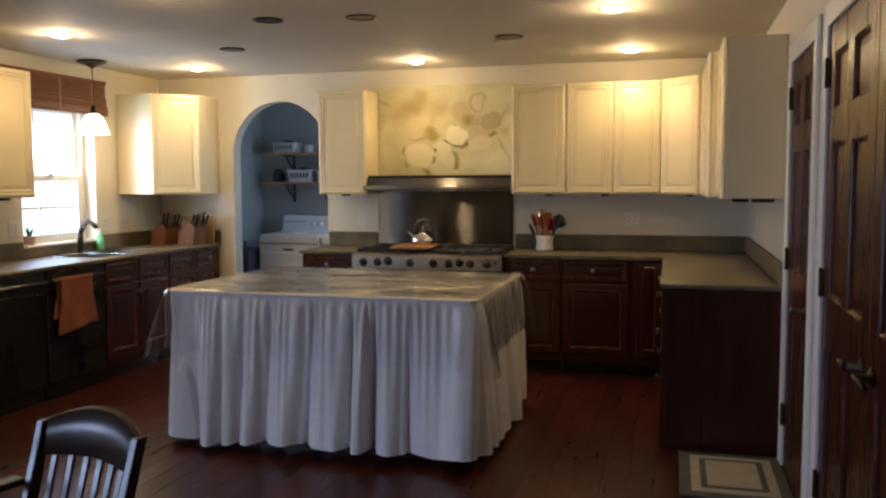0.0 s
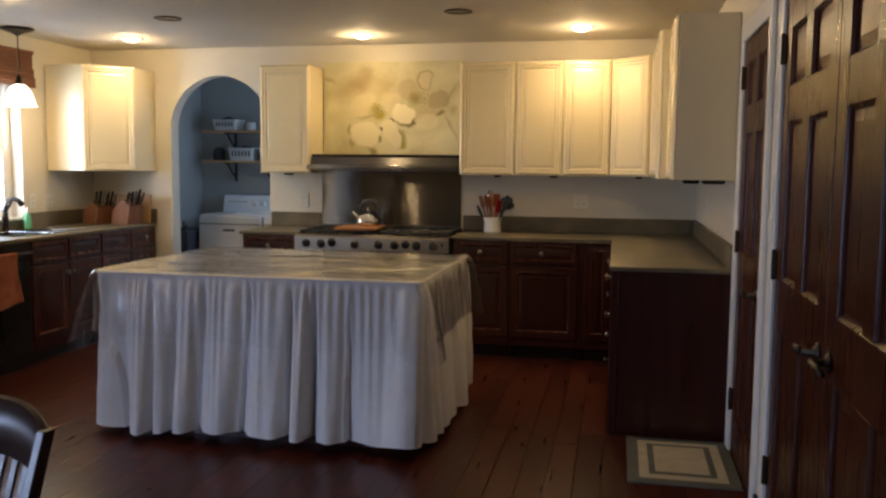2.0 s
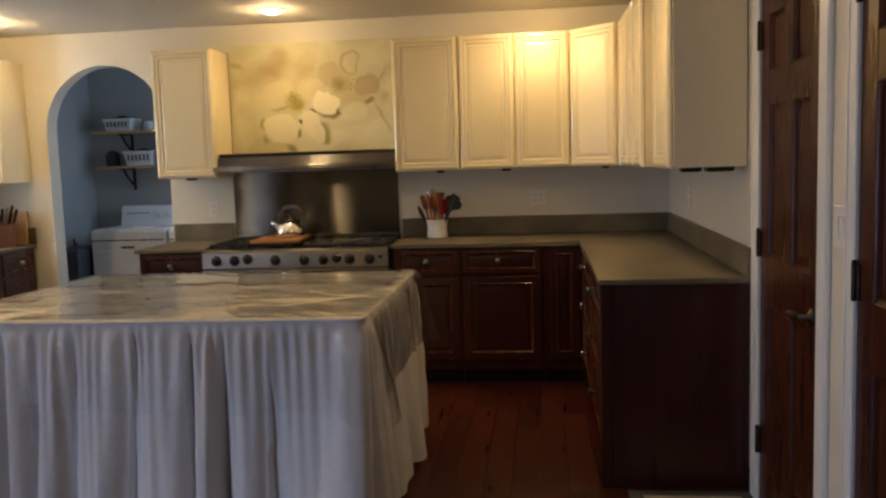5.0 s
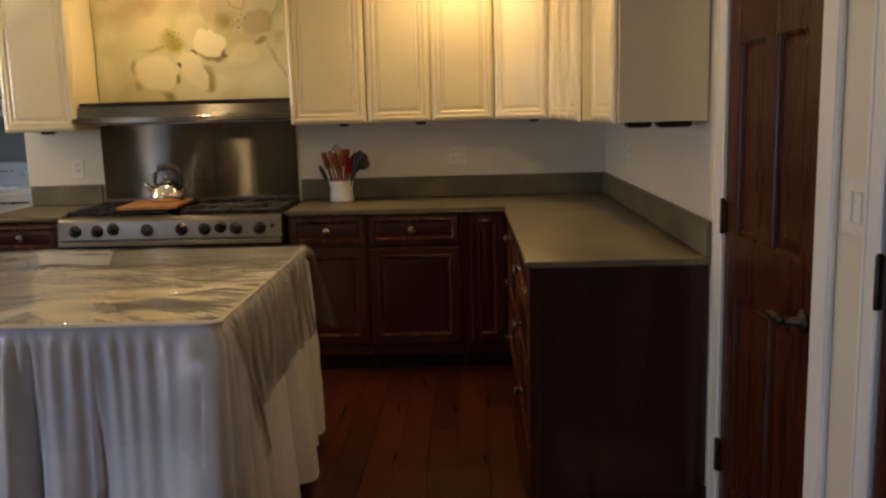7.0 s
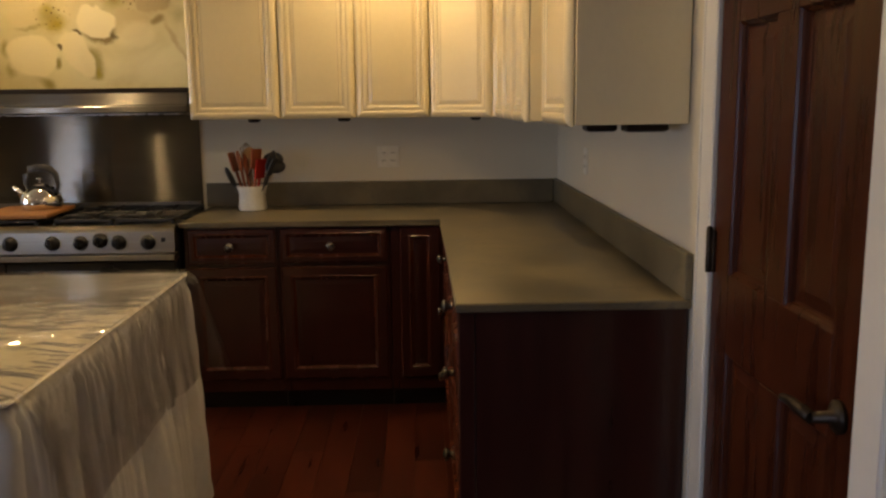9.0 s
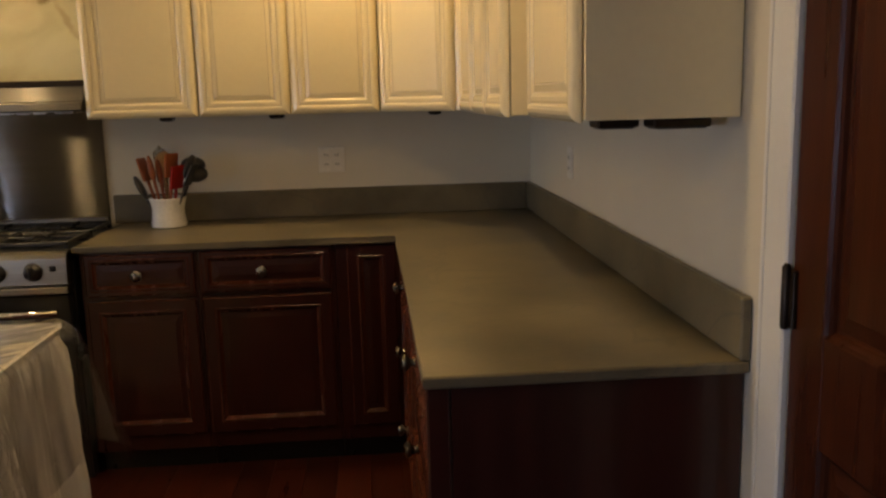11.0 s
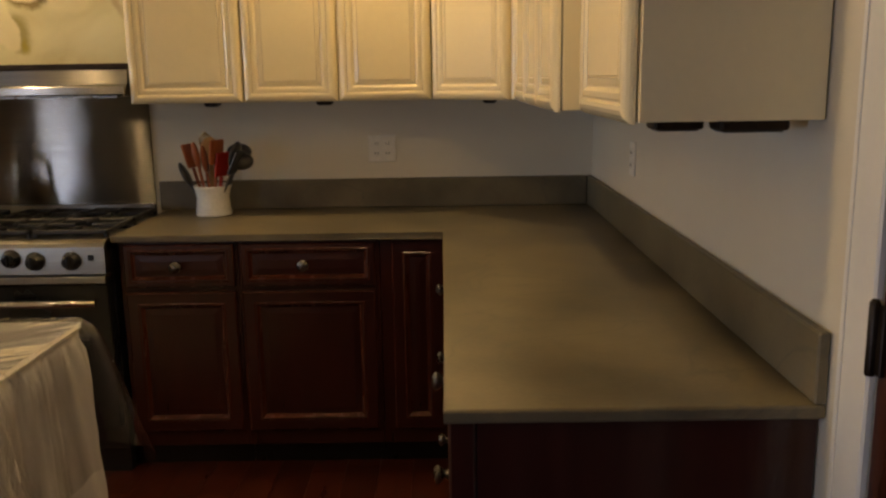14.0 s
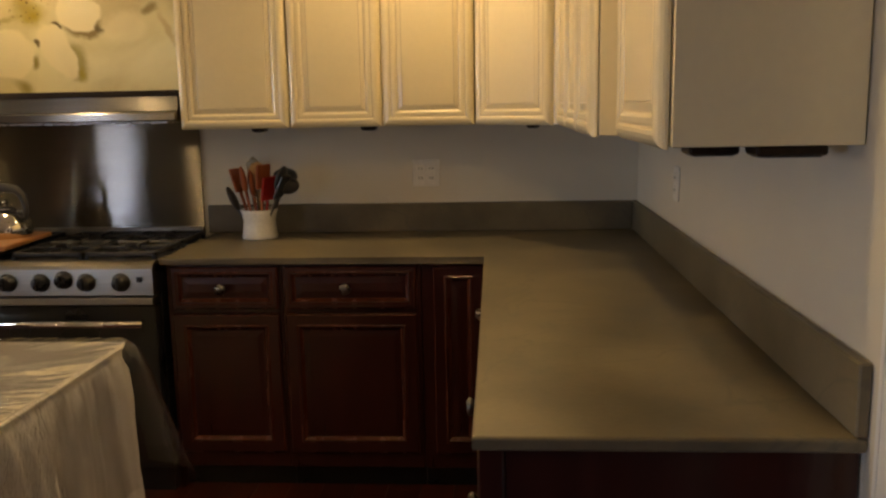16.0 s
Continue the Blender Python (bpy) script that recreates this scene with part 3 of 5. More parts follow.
# ---- window over the sink ----
win = thing("window_1", pose(XL, 0, 0), "white double-hung sash window with muntins, bright daylight", "window", kind="structure")
bm = bmesh.new()
for a in ((-0.17, -0.10, WY0, WY0 + 0.05, WZ0, WZ1), (-0.17, -0.10, WY1 - 0.05, WY1, WZ0, WZ1), (-0.17, -0.10, WY0 + 0.05, WY1 - 0.05, WZ0, WZ0 + 0.04), (-0.17, -0.10, WY0 + 0.05, WY1 - 0.05, WZ1 - 0.05, WZ1)):
    bx(bm, *a, bev=0.004)
part("window_frame", bm, TRIM, win)
for nm, x, z0, z1, cols, rows in (("lower_sash", -0.115, WZ0 + 0.04, 1.53, 3, 2), ("upper_sash", -0.148, 1.49, WZ1 - 0.05, 3, 2)):
    bm = bmesh.new()
    y0, y1, s = WY0 + 0.05, WY1 - 0.05, 0.045
    bx(bm, x - 0.016, x + 0.016, y0, y0 + s, z0, z1, 0.004)
    bx(bm, x - 0.016, x + 0.016, y1 - s, y1, z0, z1, 0.004)
    bx(bm, x - 0.015, x + 0.015, y0 + s, y1 - s, z0, z0 + s, 0.004)
    bx(bm, x - 0.015, x + 0.015, y0 + s, y1 - s, z1 - s, z1, 0.004)
    sash = part(nm, bm, TRIM, win)
    for i in range(1, cols):
        yy = y0 + s + (y1 - y0 - 2 * s) * i / cols
        part("muntin", box(x - 0.008, x + 0.008, yy - 0.009, yy + 0.009, z0 + s, z1 - s), TRIM, sash)
    for i in range(1, rows):
        zz = z0 + s + (z1 - z0 - 2 * s) * i / rows
        part("muntin", box(x - 0.007, x + 0.007, y0 + s, y1 - s, zz - 0.009, zz + 0.009), TRIM, sash)
    pane = part("pane", box(x - 0.003, x + 0.003, y0 + s, y1 - s, z0 + s, z1 - s), GLASS, sash)
    pane.visible_shadow = False
part("sash_lock", box(-0.10, -0.07, (WY0 + WY1) / 2 - 0.03, (WY0 + WY1) / 2 + 0.03, 1.53, 1.545, 0.004), NICKEL, win)
part("window_sill", box(-0.10, 0.03, WY0 + 0.002, WY1 - 0.002, WZ0 + 0.001, WZ0 + 0.022, 0.005), TRIM, win)
bm = bmesh.new()
bx(bm, XL - 2.2, XL - 2.15, -6.0, 6.5, -1.0, 5.0)
solid("backdrop", bm, DAY, "bright hazy daylight outside the window", "backdrop", "structure")

# bamboo blind: slats on cords, folded in layers at the bottom
blind = thing("bamboo_blind", pose(XL + 0.012, 0, 0), "woven reddish-brown bamboo roman blind, raised over window", "window blind")
part("headrail", box(0, 0.03, -1.95, -0.80, 2.29, 2.315, 0.003), BAMBOO, blind)
slat = mesh("slat", box(-0.003, 0.003, -0.575, 0.575, -0.0046, 0.0046), BAMBOO)
zz, k = 2.286, 0
while zz > 2.03:
    ob = new("slat", slat)
    ob.parent = blind
    fold = 0.010 + (0.012 if zz < 2.17 else 0) + (0.012 if zz < 2.10 else 0)
    ob.matrix_local = pose(fold + 0.003 * math.sin(k * 2.3), -1.375, zz, 0, 8 * math.sin(k * 1.7), 0)
    zz -= 0.0098
    k += 1
for yy in (-1.75, -1.375, -1.0):
    part("cord", box(0.036, 0.040, yy - 0.002, yy + 0.002, 2.03, 2.29), LIGHTWOOD, blind)


# ---- doors ----
def six_panel(name, y0, y1, handle_y, flip=False, label="closed six-panel door of dark stained wood"):
    """A closed door in the east wall: stiles, rails and raised panels, with casing, hinges and lever."""
    w, h = y1 - y0, DH - 0.008
    d = thing(name, pose(-0.003, y1, 0.004, 0, 0, -90), label, "door", kind="structure")
    st, mid = 0.11, 0.10
    xs = [(st, (w - mid) / 2), ((w + mid) / 2, w - st)]
    zs = [(0.20, 0.84), (1.03, 1.60), (1.73, 1.935)]
    t = 0.036
    for a in ((0.003, st, 0, h), (w - st, w - 0.003, 0, h)):
        part("stile", box(a[0], a[1], 0, t, a[2], a[3], 0.002), DOORWOOD, d, m=pose(0, 0, 0))
    for z0, z1 in ((0, 0.20), (0.84, 1.03), (1.60, 1.73), (1.935, h)):
        part("rail", box(st, w - st, 0.0006, t, z0, z1, 0.002), DOORWOOD, d)
    for z0, z1 in zs:
        part("mullion", box(xs[0][1], xs[1][0], 0.0004, t, z0, z1, 0.002), DOORWOOD, d)
        for x0, x1 in xs:
            bm = bmesh.new()
            rings(bm, x0, x1, z0, z1, [(0, 0.03, 0), (0, 0.002, 0), (0.003, 0.006, 0), (0.008, 0.010, 0), (0.011, 0.016, 0), (0.016, 0.017, 0), (0.040, 0.013, 0), (0.043, 0.012, 0)])
            part("panel", bm, DOORWOOD, d)
    for zh in (0.22, 1.02, 1.82):
        bm = bmesh.new()
        hg = w if flip else 0.0
        bx(bm, hg + (-0.022 if flip else -0.012), hg + (0.012 if flip else 0.022), -0.008, 0.002, zh - 0.001, zh + 0.10, 0.002)
        lathe(bm, [(0.007, 0), (0.008, 0.004), (0.008, 0.108), (0.004, 0.114)], (hg, -0.010, zh - 0.004), n=10)
        part("hinge", bm, BRONZE, d, "dark bronze hinge")
    bm = bmesh.new()
    hx, hz = y1 - handle_y, 0.895
    lathe(bm, [(0.030, 0), (0.030, 0.006), (0.022, 0.012), (0.011, 0.016), (0.010, 0.05)], (hx, 0, hz), "y", 18)
    hand = part("door_handle", bm, BRONZE, d, "dark bronze lever handle")
    bm = bmesh.new()
    sg = 1 if flip else -1
    tube(bm, [(hx, -0.048, hz), (hx + sg * 0.03, -0.055, hz + 0.004), (hx + sg * 0.08, -0.052, hz + 0.002), (hx + sg * 0.125, -0.046, hz - 0.008)], [0.012, 0.012, 0.010, 0.008], 10)
    part("lever", bm, BRONZE, hand)
    return d


six_panel("door_1", D1[0], D1[1], D1[0] + 0.065)
six_panel("door_2", SEAM + 0.001, D2[1], SEAM + 0.07, label="closed six-panel leaf of a dark double door")
six_panel("door_3", D2[0], SEAM - 0.001, SEAM - 0.07, True, "second closed leaf of the dark double door")
for nm, (y0, y1), cw in (("trim_door_1", D1, 0.095), ("trim_door_2", D2, 0.070)):
    tr = thing(nm, pose(0, 0, 0), "white painted moulded door casing", "door trim", kind="structure")
    for a, b in ((y0 - cw, y0), (y1, y1 + cw)):
        bm = bmesh.new()
        bx(bm, -0.016, 0, a, b, 0, DH + 0.09, 0.004)
        bx(bm, -0.0185, -0.016, b - 0.016 if a >= y1 else a + 0.004, b - 0.004 if a >= y1 else a + 0.016, 0, DH + 0.086, 0.001)
        part("casing", bm, TRIM, tr)
    part("head_casing", box(-0.0155, 0, y0, y1, DH, DH + 0.09, 0.004), TRIM, tr)
    for a, b in ((y0 - 0.001, y0 + 0.002), (y1 - 0.002, y1 + 0.001)):
        part("jamb", box(0, 0.119, a, b, 0, DH), TRIM, tr)


# ---- recessed ceiling lights ----
def can(x, y, lit):
    c = thing("recessed_light", pose(x, y, CEIL), "lit recessed ceiling downlight with white trim ring" if lit else "unlit recessed ceiling downlight, dark inside", "ceiling light", "recessed ceiling lights")
    bm = bmesh.new()
    lathe(bm, [(0.066, 0.001), (0.090, 0.001), (0.092, -0.004), (0.070, -0.006), (0.066, 0.001)], (0, 0, 0), n=28)
    part("trim_ring", bm, TRIM if lit else BRONZE, c)
    bm = bmesh.new()
    if lit:
        lathe(bm, [(0.066, 0.0005), (0.060, -0.008), (0.040, -0.020), (0.015, -0.026), (0.0, -0.027)], (0, 0, 0), n=24)
        part("bulb", bm, BULB, c, "glowing warm white bulb")
    else:
        lathe(bm, [(0.066, -0.003), (0.050, -0.0015), (0.02, -0.001), (0.0, -0.001)], (0, 0, 0), n=24)
        part("baffle", bm, BLACK, c, "dark baffle")


for x, y in LIT + REAR_LIT:
    can(x, y, True)
for x, y in DARK:
    can(x, y, False)

pen = thing("pendant_lamp", pose(-5.01, -1.20, CEIL), "pendant lamp with bronze canopy and lit white glass shade", "pendant lamp")
bm = bmesh.new()
lathe(bm, [(0.0, 0), (0.115, -0.001), (0.118, -0.010), (0.09, -0.022), (0.05, -0.034), (0.02, -0.05), (0.006, -0.06)], (0, 0, 0), n=28)
part("canopy", bm, BRONZE, pen)
bm = bmesh.new()
tube(bm, [(0, 0, -0.05), (0.002, 0, -0.2), (0, 0, -0.36)], 0.004, 8)
part("cord", bm, BRONZE, pen)
bm = bmesh.new()
lathe(bm, [(0.006, -0.345), (0.018, -0.355), (0.020, -0.385), (0.030, -0.40), (0.034, -0.415)], (0, 0, 0), n=18)
part("socket", bm, BRONZE, pen)
bm = bmesh.new()
lathe(bm, [(0.030, -0.412), (0.052, -0.425), (0.080, -0.460), (0.096, -0.510), (0.112, -0.560), (0.118, -0.572), (0.114, -0.572), (0.092, -0.512), (0.076, -0.462), (0.048, -0.430), (0.028, -0.418)], (0, 0, 0), n=28)
part("shade", bm, SHADEGLOW, pen, "glowing white glass bell shade")


# ---- cabinets ----
def front_prof(rail, t, cream):
    g = 1
    if cream:
        return [(0, 0, 0), (0, -t + 0.016, 0), (0.002, -t + 0.011, 0), (0.007, -t + 0.005, 0), (0.014, -t + 0.001, 0), (0.022, -t - 0.001, 0), (0.030, -t, 0), (0.033, -t + 0.003, 0), (0.036, -t + 0.004, g), (0.040, -t + 0.003, 0), (rail - 0.008, -t + 0.003, 0), (rail - 0.003, -t + 0.006, 0), (rail, -t + 0.0085, 0), (rail + 0.003, -t + 0.009, g), (rail + 0.006, -t + 0.0085, 0), (rail + 0.018, -t + 0.0055, 0), (rail + 0.0205, -t + 0.0065, g), (rail + 0.0225, -t + 0.0055, 0)]
    # rings marked g carry the painted highlight along edges and mouldings
    return [(0, 0, 0), (0, -t + 0.004, 0), (0.004, -t, g), (0.007, -t, 0), (rail - 0.012, -t, 0), (rail - 0.008, -t - 0.002, g), (rail - 0.002, -t - 0.001, 0), (rail + 0.009, -t + 0.012, g), (rail + 0.014, -t + 0.012, 0), (rail + 0.030, -t + 0.0095, 0), (rail + 0.033, -t + 0.009, 0)]


def knob(parent, x, y, z):
    bm = bmesh.new()
    lathe(bm, [(0.014, 0), (0.012, 0.004), (0.008, 0.012), (0.015, 0.018), (0.021, 0.025), (0.020, 0.031), (0.011, 0.036), (0.0, 0.037)], (x, y, z), "y", 16)
    part("knob", bm, NICKEL, parent, "dark nickel knob")


def add_front(parent, kind, x0, x1, z0, z1, y, cream, kn=None, m=None):
    t = 0.021
    rail = (0.058 if cream else 0.052) if kind == "door" else 0.030
    bm = bmesh.new()
    rings(bm, x0, x1, z0, z1, [(i, y + d, k) for i, d, k in front_prof(rail, t, cream)])
    ob = part(kind, bm, [CREAM, GLAZE] if cream else [CHERRY, CHERRY_EDGE], parent, m=m)
    if kn:
        knob(ob, kn[0], y - t, kn[1])
    return ob


def base_cabinet(m, w, fronts, label, d=0.60, ends=()):
    c = thing("base_cabinet", m, label, "cabinet", "base cabinets")
    bm = bmesh.new()
    bx(bm, 0.001, w - 0.001, -d, -0.004, 0.10, 0.887, 0.0015)
    part("body", bm, CHERRY, c)
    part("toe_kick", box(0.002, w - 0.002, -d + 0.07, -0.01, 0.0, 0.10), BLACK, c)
    for kind, x0, x1, z0, z1, kn in fronts:
        add_front(c, kind, x0, x1, z0, z1, -d, False, kn)
    return c


def wall_cabinet(m, w, doors, label, d=0.305, z0=1.37, z1=2.235, frame=0.0):
    c = thing("wall_cabinet", m, label, "cabinet", "wall cabinets")
    bm = bmesh.new()
    bx(bm, 0.001, w - 0.001, -d, -0.004, z0 + 0.004, z1 - 0.002, 0.0015)
    part("body", bm, CREAM, c)
    for x0, x1 in doors:
        add_front(c, "door", x0, x1, z0, z1, -d - 0.0035, True)
    return c


CREAML, DARKL = "cream-painted wall cabinet with glazed raised-panel doors", "dark cherry base cabinet with raised-panel fronts and knobs"
# back wall, right of the range
base_cabinet(pose(-1.812, 0, 0), 0.434, [("drawer", 0.022, 0.420, 0.72, 0.878, (0.215, 0.799)), ("door", 0.022, 0.420, 0.165, 0.700, None)], "dark cherry base cabinet with one drawer and door")
base_cabinet(pose(-1.378, 0, 0), 0.512, [("drawer", 0.012, 0.494, 0.72, 0.878, (0.24, 0.799)), ("door", 0.012, 0.494, 0.165, 0.700, None)], "wide dark cherry base cabinet with drawer over door")
base_cabinet(pose(-0.866, 0, 0), 0.25, [("door", 0.045, 0.228, 0.165, 0.880, None)], "narrow dark cherry corner cabinet with full-height door")
# right wall run: two stacks of drawers
for y0, w in ((-0.63, 0.80), (-1.43, 0.83)):
    f = []
    for z0, z1 in ((0.72, 0.878), (0.455, 0.70), (0.165, 0.435)):
        f.append(("drawer", 0.012, w - 0.012, z0, z1, (w / 2, (z0 + z1) / 2)))
    base_cabinet(pose(0, y0, 0, 0, 0, -90), w, f, "dark cherry base cabinet with a stack of three drawers")
ep = thing("end_panel", pose(0, -2.262, 0), "plain dark cherry end panel closing counter run", "cabinet panel")
part("panel", box(-0.575, -0.004, -0.018, -0.001, 0.0, 0.887, 0.0015), CHERRY, ep)
part("corner_post", box(-0.622, -0.577, -0.022, -0.001, 0.0, 0.887, 0.004), CHERRY, ep)
# left of the range
base_cabinet(pose(-3.51, 0, 0), 0.462, [("drawer", 0.02, 0.442, 0.72, 0.878, (0.23, 0.799)), ("door", 0.02, 0.442, 0.165, 0.700, (0.40, 0.62))], DARKL)
# left wall run, from the corner towards the room
base_cabinet(pose(XL, -0.84, 0, 0, 0, 90), 0.83, [("drawer", 0.012, 0.405, 0.72, 0.878, (0.21, 0.799)), ("drawer", 0.425, 0.80, 0.72, 0.878, (0.61, 0.799)), ("door", 0.012, 0.405, 0.165, 0.70, None), ("door", 0.425, 0.80, 0.165, 0.70, None)], "dark cherry base cabinet with two drawers and doors")
base_cabinet(pose(XL, -1.67, 0, 0, 0, 90), 0.83, [("drawer", 0.012, 0.405, 0.72, 0.878, None), ("drawer", 0.425, 0.815, 0.72, 0.878, None), ("door", 0.012, 0.405, 0.165, 0.70, (0.37, 0.63)), ("door", 0.425, 0.815, 0.165, 0.70, (0.46, 0.63))], "dark cherry sink base cabinet with false drawer fronts")
base_cabinet(pose(XL, -3.90, 0, 0, 0, 90), 0.98, [("drawer", 0.012, 0.968, 0.72, 0.878, (0.49, 0.799)), ("door", 0.012, 0.485, 0.165, 0.70, (0.45, 0.63)), ("door", 0.495, 0.968, 0.165, 0.70, (0.53, 0.63))], DARKL)


def dishwasher(y0, w, label):
    d = thing("dishwasher", pose(XL, y0, 0, 0, 0, 90), label, "dishwasher", "black under-counter appliances")
    part("tub", box(0.004, w - 0.004, -0.575, -0.02, 0.0, 0.886), BLACK, d)
    part("door", box(0.006, w - 0.006, -0.612, -0.576, 0.11, 0.745, 0.006, 2), BLACK, d)
    part("control_panel", box(0.006, w - 0.006, -0.618, -0.576, 0.750, 0.882, 0.006, 2), BLACK, d)
    part("kick_plate", box(0.006, w - 0.006, -0.56, -0.5755, 0.01, 0.10), BLACK, d)
    bm = bmesh.new()
    tube(bm, [(0.03, -0.648, 0.815), (w - 0.03, -0.648, 0.815)], 0.010, 12)
    for xx in (0.05, w - 0.05):
        tube(bm, [(xx, -0.617, 0.815), (xx, -0.648, 0.815)], 0.007, 8)
    part("handle", bm, STEEL, d, "steel bar handle")
    return d


dishwasher(-2.28, 0.605, "black dishwasher with steel bar handle under the counter")
dishwasher(-2.905, 0.62, "black trash compactor with bar handle under counter")
# hanging towel: a folded cloth over the bar, with soft folds
bm = bmesh.new()
nx, nz = 26, 30
for side in (0, 1):
    grid = []
    for j in range(nz + 1):
        row = []
        for i in range(nx + 1):
            u, v = i / nx, j / nz
            wdt = 0.34 + 0.06 * v
            yy = -2.035 + (u - 0.5) * wdt + 0.012 * math.sin(5 * v + 3 * u)
            off = (0.019 if side == 0 else -0.016) + (0.010 * math.sin(11 * u + 1.5 * v) * v + 0.006 * noise.noise((u * 4, v * 3, side * 5))) * (1 if side == 0 else 0.3)
            zz = 0.829 - v * ((0.36 if side == 0 else 0.26) + 0.02 * math.sin(4 * u + 1)) - (0.004 if v > 0 else 0)
            row.append(bm.verts.new((XL + 0.648 + off, yy, zz)))
        grid.append(row)
    for j in range(nz):
        for i in range(nx):
            bm.faces.new((grid[j][i], grid[j][i + 1], grid[j + 1][i + 1], grid[j + 1][i])).smooth = True
    if side == 0:
        first = grid[0]
    else:
        for i in range(nx):
            bm.faces.new((first[i], first[i + 1], grid[0][i + 1], grid[0][i]))
tw = solid("hand_towel", bm, TOWEL, "rust-brown terry hand towel draped over bar handle", "towel")
md = tw.modifiers.new("thickness", "SOLIDIFY")
md.thickness = 0.006

# wall cabinets
wall_cabinet(pose(-1.824, 0, 0), 0.435, [(0.002, 0.431)], CREAML)
wall_cabinet(pose(-1.389, 0, 0), 0.719, [(0.002, 0.359), (0.364, 0.717)], "double cream-painted wall cabinet with glazed raised-panel doors")
wall_cabinet(pose(-3.478, 0, 0), 0.432, [(0.004, 0.428)], "narrow cream-painted wall cabinet beside range hood")
wall_cabinet(pose(0, -0.625, 0, 0, 0, -90), 0.40, [(0.02, 0.395)], CREAML, d=0.36)
wall_cabinet(pose(0, -1.027, 0, 0, 0, -90), 0.675, [(0.004, 0.336), (0.340, 0.672)], "deep cream-painted wall cabinet with two narrow doors", d=0.36)
wall_cabinet(pose(0, -1.706, 0, 0, 0, -90), 0.520, [(0.03, 0.505)], "cream-painted end wall cabinet with plain side panel", d=0.305)
for y0, w, dd in ((-2.95, 0.95, [(0.004, 0.472), (0.477, 0.946)]), (-3.85, 0.895, [(0.004, 0.445), (0.45, 0.891)])):
    wall_cabinet(pose(XL, y0, 0, 0, 0, 90), w, dd, CREAML, z1=2.245)


def corner_cabinet(pts, a, b, label):
    c = thing("corner_cabinet", pose(0, 0, 0), label, "cabinet", "wall cabinets")
    bm = bmesh.new()
    prism(bm, pts, 1.374, 2.233)
    part("body", bm, CREAM, c)
    a, b = Vector(a), Vector(b)
    ang = math.degrees(math.atan2(b.y - a.y, b.x - a.x))
    add_front(c, "door", 0.006, (b - a).length - 0.006, 1.37, 2.235, 0, True, m=pose(a.x, a.y, 0, 0, 0, ang))
    return c


corner_cabinet([(-0.004, -0.004), (-0.668, -0.004), (-0.668, -0.305), (-0.388, -0.596), (-0.36, -0.623), (-0.004, -0.623)], (-0.664, -0.309), (-0.386, -0.598), "cream-painted diagonal corner wall cabinet with glazed door")
corner_cabinet([(XL + 0.004, -0.004), (XL + 0.004, -0.625), (XL + 0.315, -0.625), (XL + 0.625, -0.315), (XL + 0.625, -0.004)], (XL + 0.317, -0.627), (XL + 0.627, -0.317), "cream-painted diagonal corner cabinet beside the window")


# ---- stone counters with upstands ----
def counter(name, pts, label):
    c = thing(name, pose(0, 0, 0), label, "countertop")
    bm = bmesh.new()
    prism(bm, pts, 0.889, 0.914)
    es = [e for e in bm.edges if abs(e.verts[0].co.z - e.verts[1].co.z) < 1e-6]
    bmesh.ops.bevel(bm, geom=es, offset=0.006, segments=3, profile=0.5, affect="EDGES")
    part("slab", bm, STONE, c)
    return c


c = counter("countertop", [(-1.822, -0.004), (-1.822, -0.634), (-0.630, -0.634), (-0.630, -2.302), (-0.004, -2.302), (-0.004, -0.004)], "grey-green honed stone countertop turning the corner, with upstand")
part("upstand", box(-1.84, -0.024, -0.022, -0.002, 0.915, 1.037, 0.003), STONE, c)
part("upstand", box(-0.022, -0.002, -2.302, -0.002, 0.915, 1.038, 0.003), STONE, c)
c = counter("countertop", [(-3.525, -0.004), (-3.525, -0.634), (-3.046, -0.634), (-3.046, -0.004)], "short grey-green stone countertop beside the range")
part("upstand", box(-3.515, -3.07, -0.022, -0.002, 0.915, 1.037, 0.003), STONE, c)
# left run, in pieces round the sink
SX0, SX1, SY0, SY1 = XL + 0.13, XL + 0.53, -1.62, -0.88
c = thing("countertop", pose(0, 0, 0), "long grey-green stone countertop with undermount sink cut-out", "countertop")
bm = bmesh.new()
f, bk = XL + 0.622, XL + 0.004
bx(bm, bk, f, -3.92, SY0, 0.889, 0.914, 0.007, 2)
bx(bm, bk, f, SY1, -0.004, 0.889, 0.914, 0.007, 2)
bx(bm, bk, SX0, SY0 - 0.01, SY1 + 0.01, 0.889, 0.9138, 0.004)
bx(bm, SX1, f, SY0 - 0.01, SY1 + 0.01, 0.889, 0.9138, 0.007, 2)
part("slab", bm, STONE, c)
for y0, y1 in ((-3.92, WY0 - 0.02), (WY1 + 0.03, -0.026)):
    part("upstand", box(XL + 0.002, XL + 0.022, y0, y1, 0.915, 1.037, 0.003), STONE, c)
part("upstand", box(XL + 0.002, XL + 0.021, WY0 - 0.02, WY1 + 0.03, 0.915, 0.984, 0.003), STONE, c)
part("upstand", box(XL + 0.024, f, -0.022, -0.002, 0.915, 1.037, 0.003), STONE, c)
s = thing("kitchen_sink", pose(0, 0, 0.0), "double-bowl stainless steel sink set in the counter", "sink")
bm = bmesh.new()
